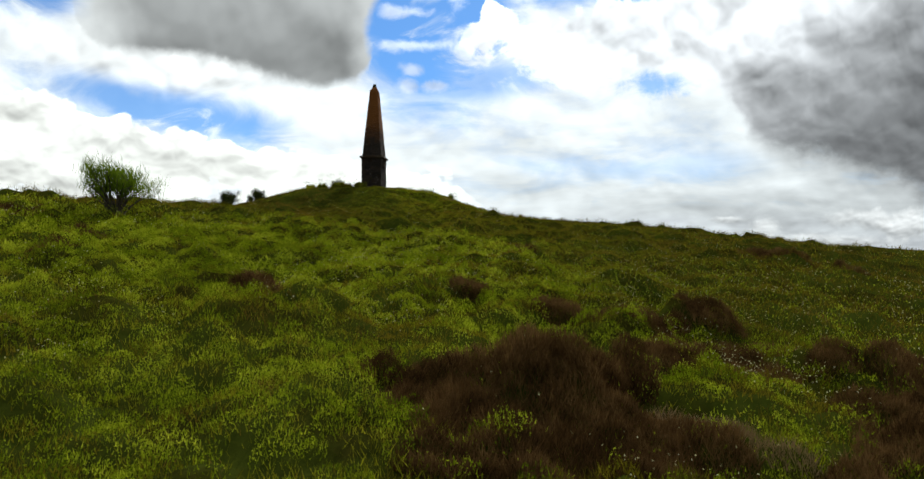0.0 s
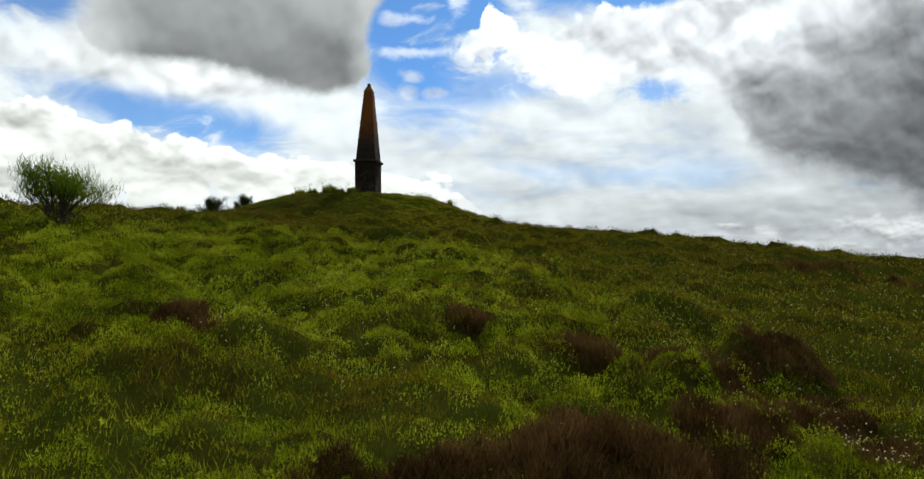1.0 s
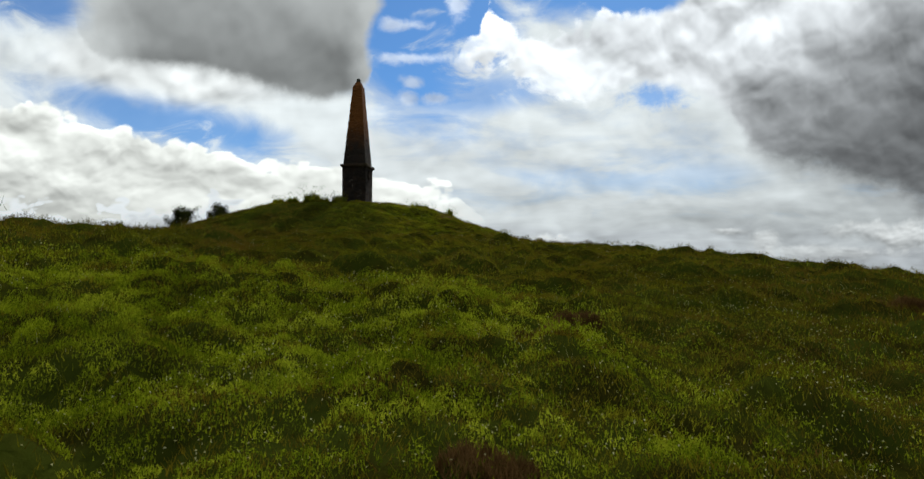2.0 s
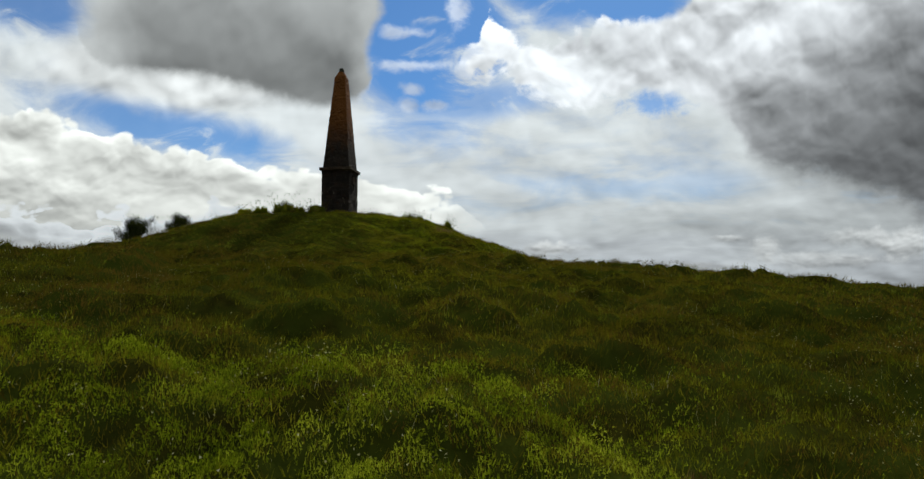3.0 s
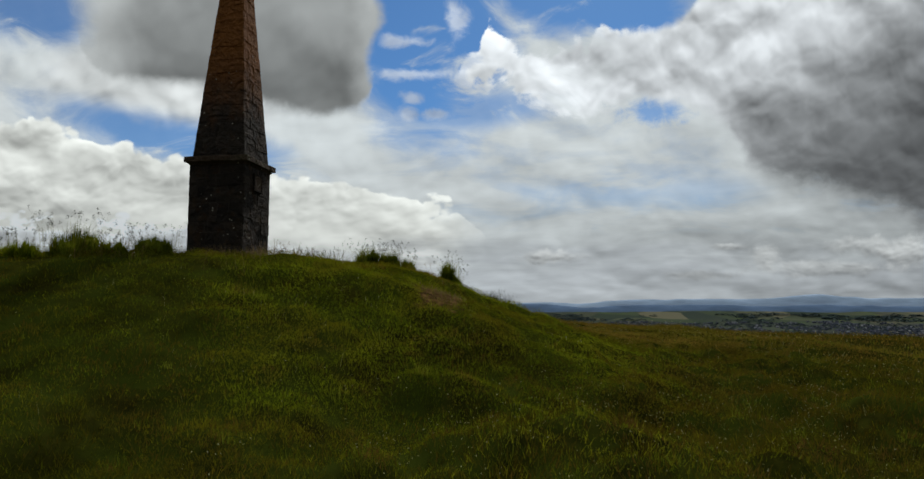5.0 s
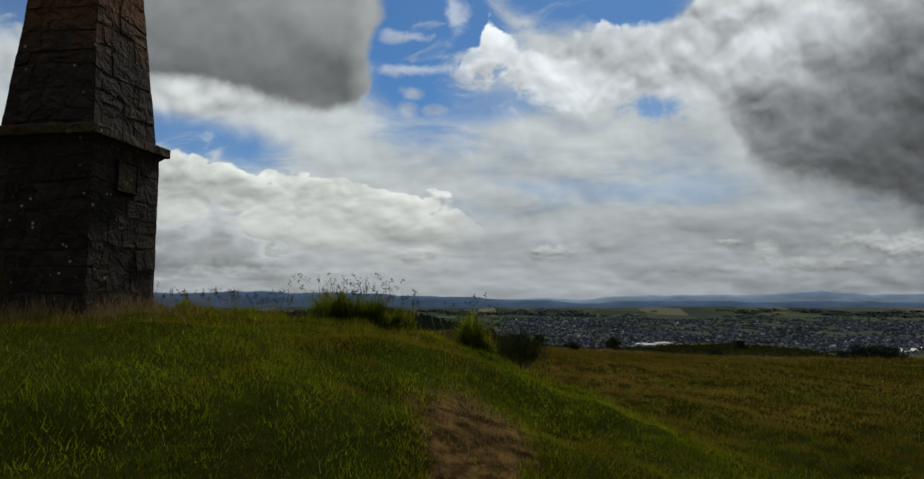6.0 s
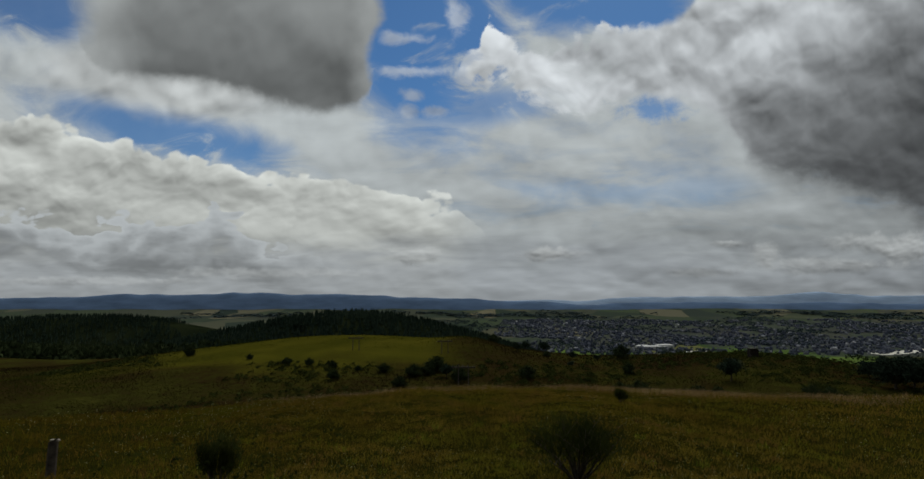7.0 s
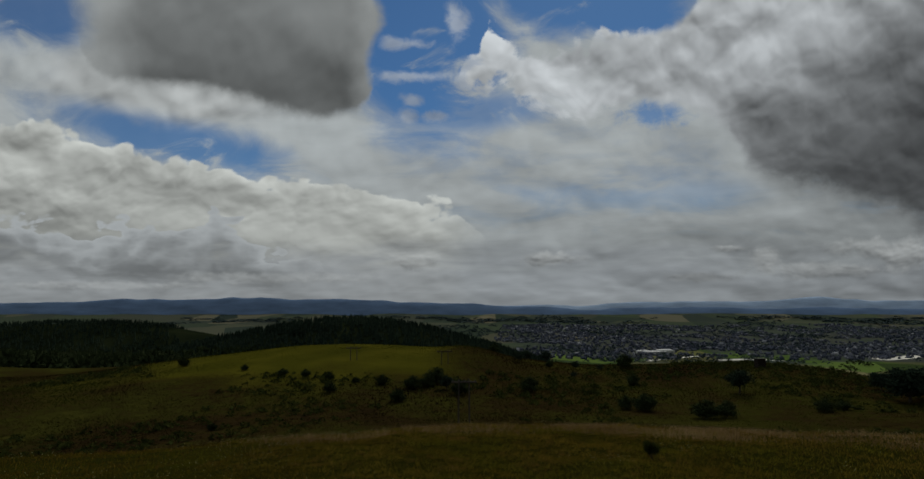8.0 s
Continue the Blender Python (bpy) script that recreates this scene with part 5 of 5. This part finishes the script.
def leafy(name, x, y, width, height, trunk, label, category, mat, seed, clumps=26, leaf=0.35, count=2600, group=""):
    """A tree or round bush: a tapered trunk with limbs, and a crown of many small leaves in clumps."""
    ob = thing(name, x, y, label, category, group)
    rr = np.random.default_rng(seed)
    bm = bmesh.new()
    branch(bm, (0, 0, -0.3), (0.03 * height, 0, max(trunk, 0.25 * height)), 0.045 * height, 0.03 * height, 7)
    centre = []
    for k in range(clumps):
        d = Vector(rr.standard_normal(3)).normalized() * (0.45 + 0.5 * rr.random())
        c = Vector((d.x * width / 2 * 0.8, d.y * width / 2 * 0.8, trunk + (height - trunk) * (0.5 + 0.42 * d.z)))
        centre.append(c)
        if k % 3 == 0:
            branch(bm, (0.02 * height, 0, max(trunk, 0.2 * height) * 0.9), c, 0.018 * height, 0.005 * height, 5)
    part("trunk", bm, BARK, ob)
    centre = np.array(centre)
    which = rr.integers(0, clumps, count)
    p = centre[which] + rr.standard_normal((count, 3)) * (0.10 * width, 0.10 * width, 0.08 * (height - trunk))
    v = leaves(*p.T, leaf * (0.6 + 0.8 * rr.random(count)), seed, 0.8)
    mesh_object("crown", v, tris(v), mat, ob)
    return ob


MIDTREE = "trees and bushes of the valley"
bush_a = leafy("gorse_bush", 16.2, 117.8, 3.6, 2.5, 0.1, "round grey-green gorse bush in the valley", "bush", WOOD_BROAD, 51, 30, 0.16, 4200, MIDTREE)
tree_a = leafy("tree", 52.6, 115.9, 5.0, 4.4, 1.1, "dark spreading thorn tree on the brown moor", "tree", WOOD_CONIFER, 52, 26, 0.22, 4000, MIDTREE)
tree_b = leafy("tree", 75.5, 106.0, 8.0, 5.8, 0.6, "dark dense tree at the edge of the moor", "tree", WOOD_CONIFER, 53, 34, 0.36, 5000, MIDTREE)
rr = np.random.default_rng(60)
for px, py, base, scale in ((38.1, 92.3, bush_a, 1.3), (41.5, 94.0, bush_a, 0.9), (32.2, 101.7, bush_a, 1.1), (29.5, 103.0, bush_a, 0.8), (58.1, 99.0, bush_a, 0.9), (62.0, 101.0, bush_a, 0.7),
                            (16.9, 147.0, tree_a, 0.55), (-57.5, 146.8, bush_a, 0.85), (-131, 466, tree_b, 1.1), (-107, 454, tree_b, 1.0), (-112, 458, tree_b, 0.8), (78.1, 117.0, tree_b, 0.6),
                            (42.6, 156.0, bush_a, 1.3), (37.4, 128.4, bush_a, 0.8), (-27.4, 84.9, bush_a, 0.4), (-4.4, 116.1, bush_a, 1.1), (-0.5, 121.3, bush_a, 1.3), (3.9, 112.4, bush_a, 1.0),
                            (-2.0, 118.0, bush_a, 0.9), (1.5, 116.0, tree_a, 0.6), (-39.4, 132.9, bush_a, 0.5), (-29.8, 125.8, bush_a, 0.6), (-25.0, 124.0, bush_a, 0.55), (-20.0, 121.7, bush_a, 0.6),
                            (-15.0, 120.0, bush_a, 0.5), (-10.0, 118.5, bush_a, 0.8), (30.0, 150.0, tree_a, 0.45), (36.0, 152.0, tree_a, 0.4), (24.0, 150.0, bush_a, 0.6), (27.0, 135.0, tree_a, 0.35),
                            (12.0, 158.0, bush_a, 0.9), (20.0, 160.0, tree_a, 0.6), (25.0, 163.0, tree_a, 0.7), (80.0, 108.0, tree_b, 0.9), (-18.0, 112.0, bush_a, 0.7), (-6.0, 106.0, bush_a, 0.8)):
    made = copy_thing(base, Matrix())
    made.matrix_basis = (Matrix.Translation((px, py, float(land(px, py)) - 0.1)) @ Matrix.Rotation(rr.random() * 6.28, 4, "Z")
                         @ Matrix.Diagonal((scale, scale, scale * (0.8 + 0.3 * rr.random()), 1)))
n = 9000
x, y = -90 + 210 * rr.random(n), 36 + 130 * rr.random(n)
gorse = soft_noise(x, y, 24, 37) + 0.5 * soft_noise(x, y, 7, 38) + 0.25 * step(np.hypot(x + 3, (y - 108) * 0.7), 28, 8)
ok = (gorse > 0.22 + 0.5 * (rr.random(n) - 0.5)) & (np.abs(x - 4) < 0.75 * y) & ~((y > 128) & (x < 2) & (land(x, y) > -12.2))
x, y = x[ok], y[ok]
h = 0.22 + 0.55 * rr.random(len(x)) ** 2
many("gorse_thicket", SMALL_LUMPS, x, y, land(x, y) + 0.1 * h, h * 1.4, h * 1.0, GORSE, "dark low gorse and heather scattered over the valley moor", "bush", 61)

# low growth of the valley: tufts of moor grass and heath, and the shorter sward of the pasture
n = 240000
y = 33 + 140 * rr.random(n) ** 1.25
x = 4 + (2 * rr.random(n) - 1) * (0.76 * y + 6)
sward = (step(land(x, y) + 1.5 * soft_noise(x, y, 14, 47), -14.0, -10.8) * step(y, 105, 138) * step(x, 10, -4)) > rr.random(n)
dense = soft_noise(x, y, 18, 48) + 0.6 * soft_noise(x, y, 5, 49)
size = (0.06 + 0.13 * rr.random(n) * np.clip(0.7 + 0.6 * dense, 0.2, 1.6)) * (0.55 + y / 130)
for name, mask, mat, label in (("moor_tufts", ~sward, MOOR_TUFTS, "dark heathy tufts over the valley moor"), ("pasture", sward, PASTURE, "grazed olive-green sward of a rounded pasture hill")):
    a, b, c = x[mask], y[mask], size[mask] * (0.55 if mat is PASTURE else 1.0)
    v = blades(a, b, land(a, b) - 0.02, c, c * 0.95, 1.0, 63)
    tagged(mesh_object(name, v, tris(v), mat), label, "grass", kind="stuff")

# poles of a power line
POLE = plain("grey_pole", (0.06, 0.05, 0.04))


def power_pole(x, y, h):
    ob = thing("power_pole", x, y, "weathered wooden double power pole with a crossarm", "pole", "poles of the power line")
    for dx_ in (-0.7, 0.7):
        bm = bmesh.new()
        branch(bm, (dx_, 0, -0.4), (dx_ * 0.9, 0, h), 0.09, 0.07, 8)
        part("pole", bm, POLE, ob)
    bm = bmesh.new()
    block(bm, -1.6, 1.6, -0.08, 0.08, h - 0.5, h - 0.3, 0.01)
    arm = part("crossarm", bm, POLE, ob)
    for k in (-1.4, 0, 1.4):
        bm = bmesh.new()
        branch(bm, (k, 0, h - 0.3), (k, 0, h - 0.05), 0.06, 0.04, 8)
        part("insulator", bm, POLE, arm)


power_pole(-18.6, 139.3, 3.0)
power_pole(0.7, 136.1, 2.9)
power_pole(4.5, 84.0, 5.6)

# a small square hut on the moor's crest
hut = thing("hut", 70, 145.8, "small square dark stone hut on the moor's crest", "hut")
bm = bmesh.new()
block(bm, -0.9, 0.9, -0.9, 0.9, -0.5, 1.9, 0.03)
part("wall", bm, RUBBLE, hut)
bm = bmesh.new()
block(bm, -1.0, 1.0, -1.0, 1.0, 1.9, 2.05, 0.03)
part("roof", bm, CAPSTONE, hut)

# ---------------------------------------------------------------- the town in the plain


def house_shape():
    v = [(-1, -1, 0), (1, -1, 0), (1, 1, 0), (-1, 1, 0), (-1, -1, 1), (1, -1, 1), (1, 1, 1), (-1, 1, 1), (-1, 0, 1.7), (1, 0, 1.7)]
    f = [(0, 1, 5), (0, 5, 4), (1, 2, 6), (1, 6, 5), (2, 3, 7), (2, 7, 6), (3, 0, 4), (3, 4, 7), (4, 5, 9), (4, 9, 8), (6, 7, 8), (6, 8, 9), (7, 4, 8), (5, 6, 9)]
    return np.array(v, float), np.array(f)


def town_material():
    """Each house its own colour: slate and brick blued by painted-in haze, with some white walls."""
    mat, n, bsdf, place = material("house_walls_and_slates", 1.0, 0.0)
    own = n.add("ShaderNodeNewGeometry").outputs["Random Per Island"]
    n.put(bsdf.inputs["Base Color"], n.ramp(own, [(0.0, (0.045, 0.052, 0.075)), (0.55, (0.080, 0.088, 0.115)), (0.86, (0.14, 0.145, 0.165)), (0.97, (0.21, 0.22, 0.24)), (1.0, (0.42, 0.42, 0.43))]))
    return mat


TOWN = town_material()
n = 9000
x, y = 150 + 2900 * rr.random(n), 2050 + 1750 * rr.random(n)
ok = (soft_noise(x, y, 380, 39) + 0.8 * soft_noise(x, y, 90, 40) > -0.2) & (x > 60 + 0.10 * (y - 2000)) & (x < 0.74 * y)
x, y = x[ok], y[ok]
s = 3.6 + 5 * rr.random(len(x)) ** 4
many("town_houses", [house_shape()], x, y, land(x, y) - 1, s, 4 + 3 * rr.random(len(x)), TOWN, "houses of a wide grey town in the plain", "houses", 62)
WHITE_SHED = plain("white_sheeting", (0.50, 0.50, 0.49), 0.8)
for x, y, w, d, h in ((665, 2250, 40, 20, 9), (705, 2262, 26, 22, 12), (640, 2290, 24, 18, 8)):
    shed = thing("warehouse", x, y, "large white warehouse shed at the near edge of town", "warehouse", "white sheds", float(land(x, y)) - 1)
    bm = bmesh.new()
    block(bm, -w, w, -d, d, 0, h)
    part("wall", bm, WHITE_SHED, shed)
    bm = bmesh.new()
    frustum(bm, 1, 0.15, 0, 1)
    bm.transform(Matrix.Translation((0, 0, h)) @ Matrix.Diagonal((w, d, 3, 1)))
    part("roof", bm, WHITE_SHED, shed)
COVER = plain("crop_cover", (0.55, 0.53, 0.45), 0.6)
for x, y, w, d in ((690, 2080, 110, 20), (880, 1990, 110, 18), (1420, 2095, 110, 40)):
    cover = thing("crop_cover", x, y, "pale sheet of crop cover spread over a field", "field", "covered fields")
    bm = bmesh.new()
    bmesh.ops.create_grid(bm, x_segments=24, y_segments=6, size=1.0)
    for q in bm.verts:
        q.co.x, q.co.y = q.co.x * w, q.co.y * d + 20 * q.co.x
        q.co.z = float(land(x + q.co.x, y + q.co.y)) - float(land(x, y)) + 1.0
    part("sheet", bm, COVER, cover)
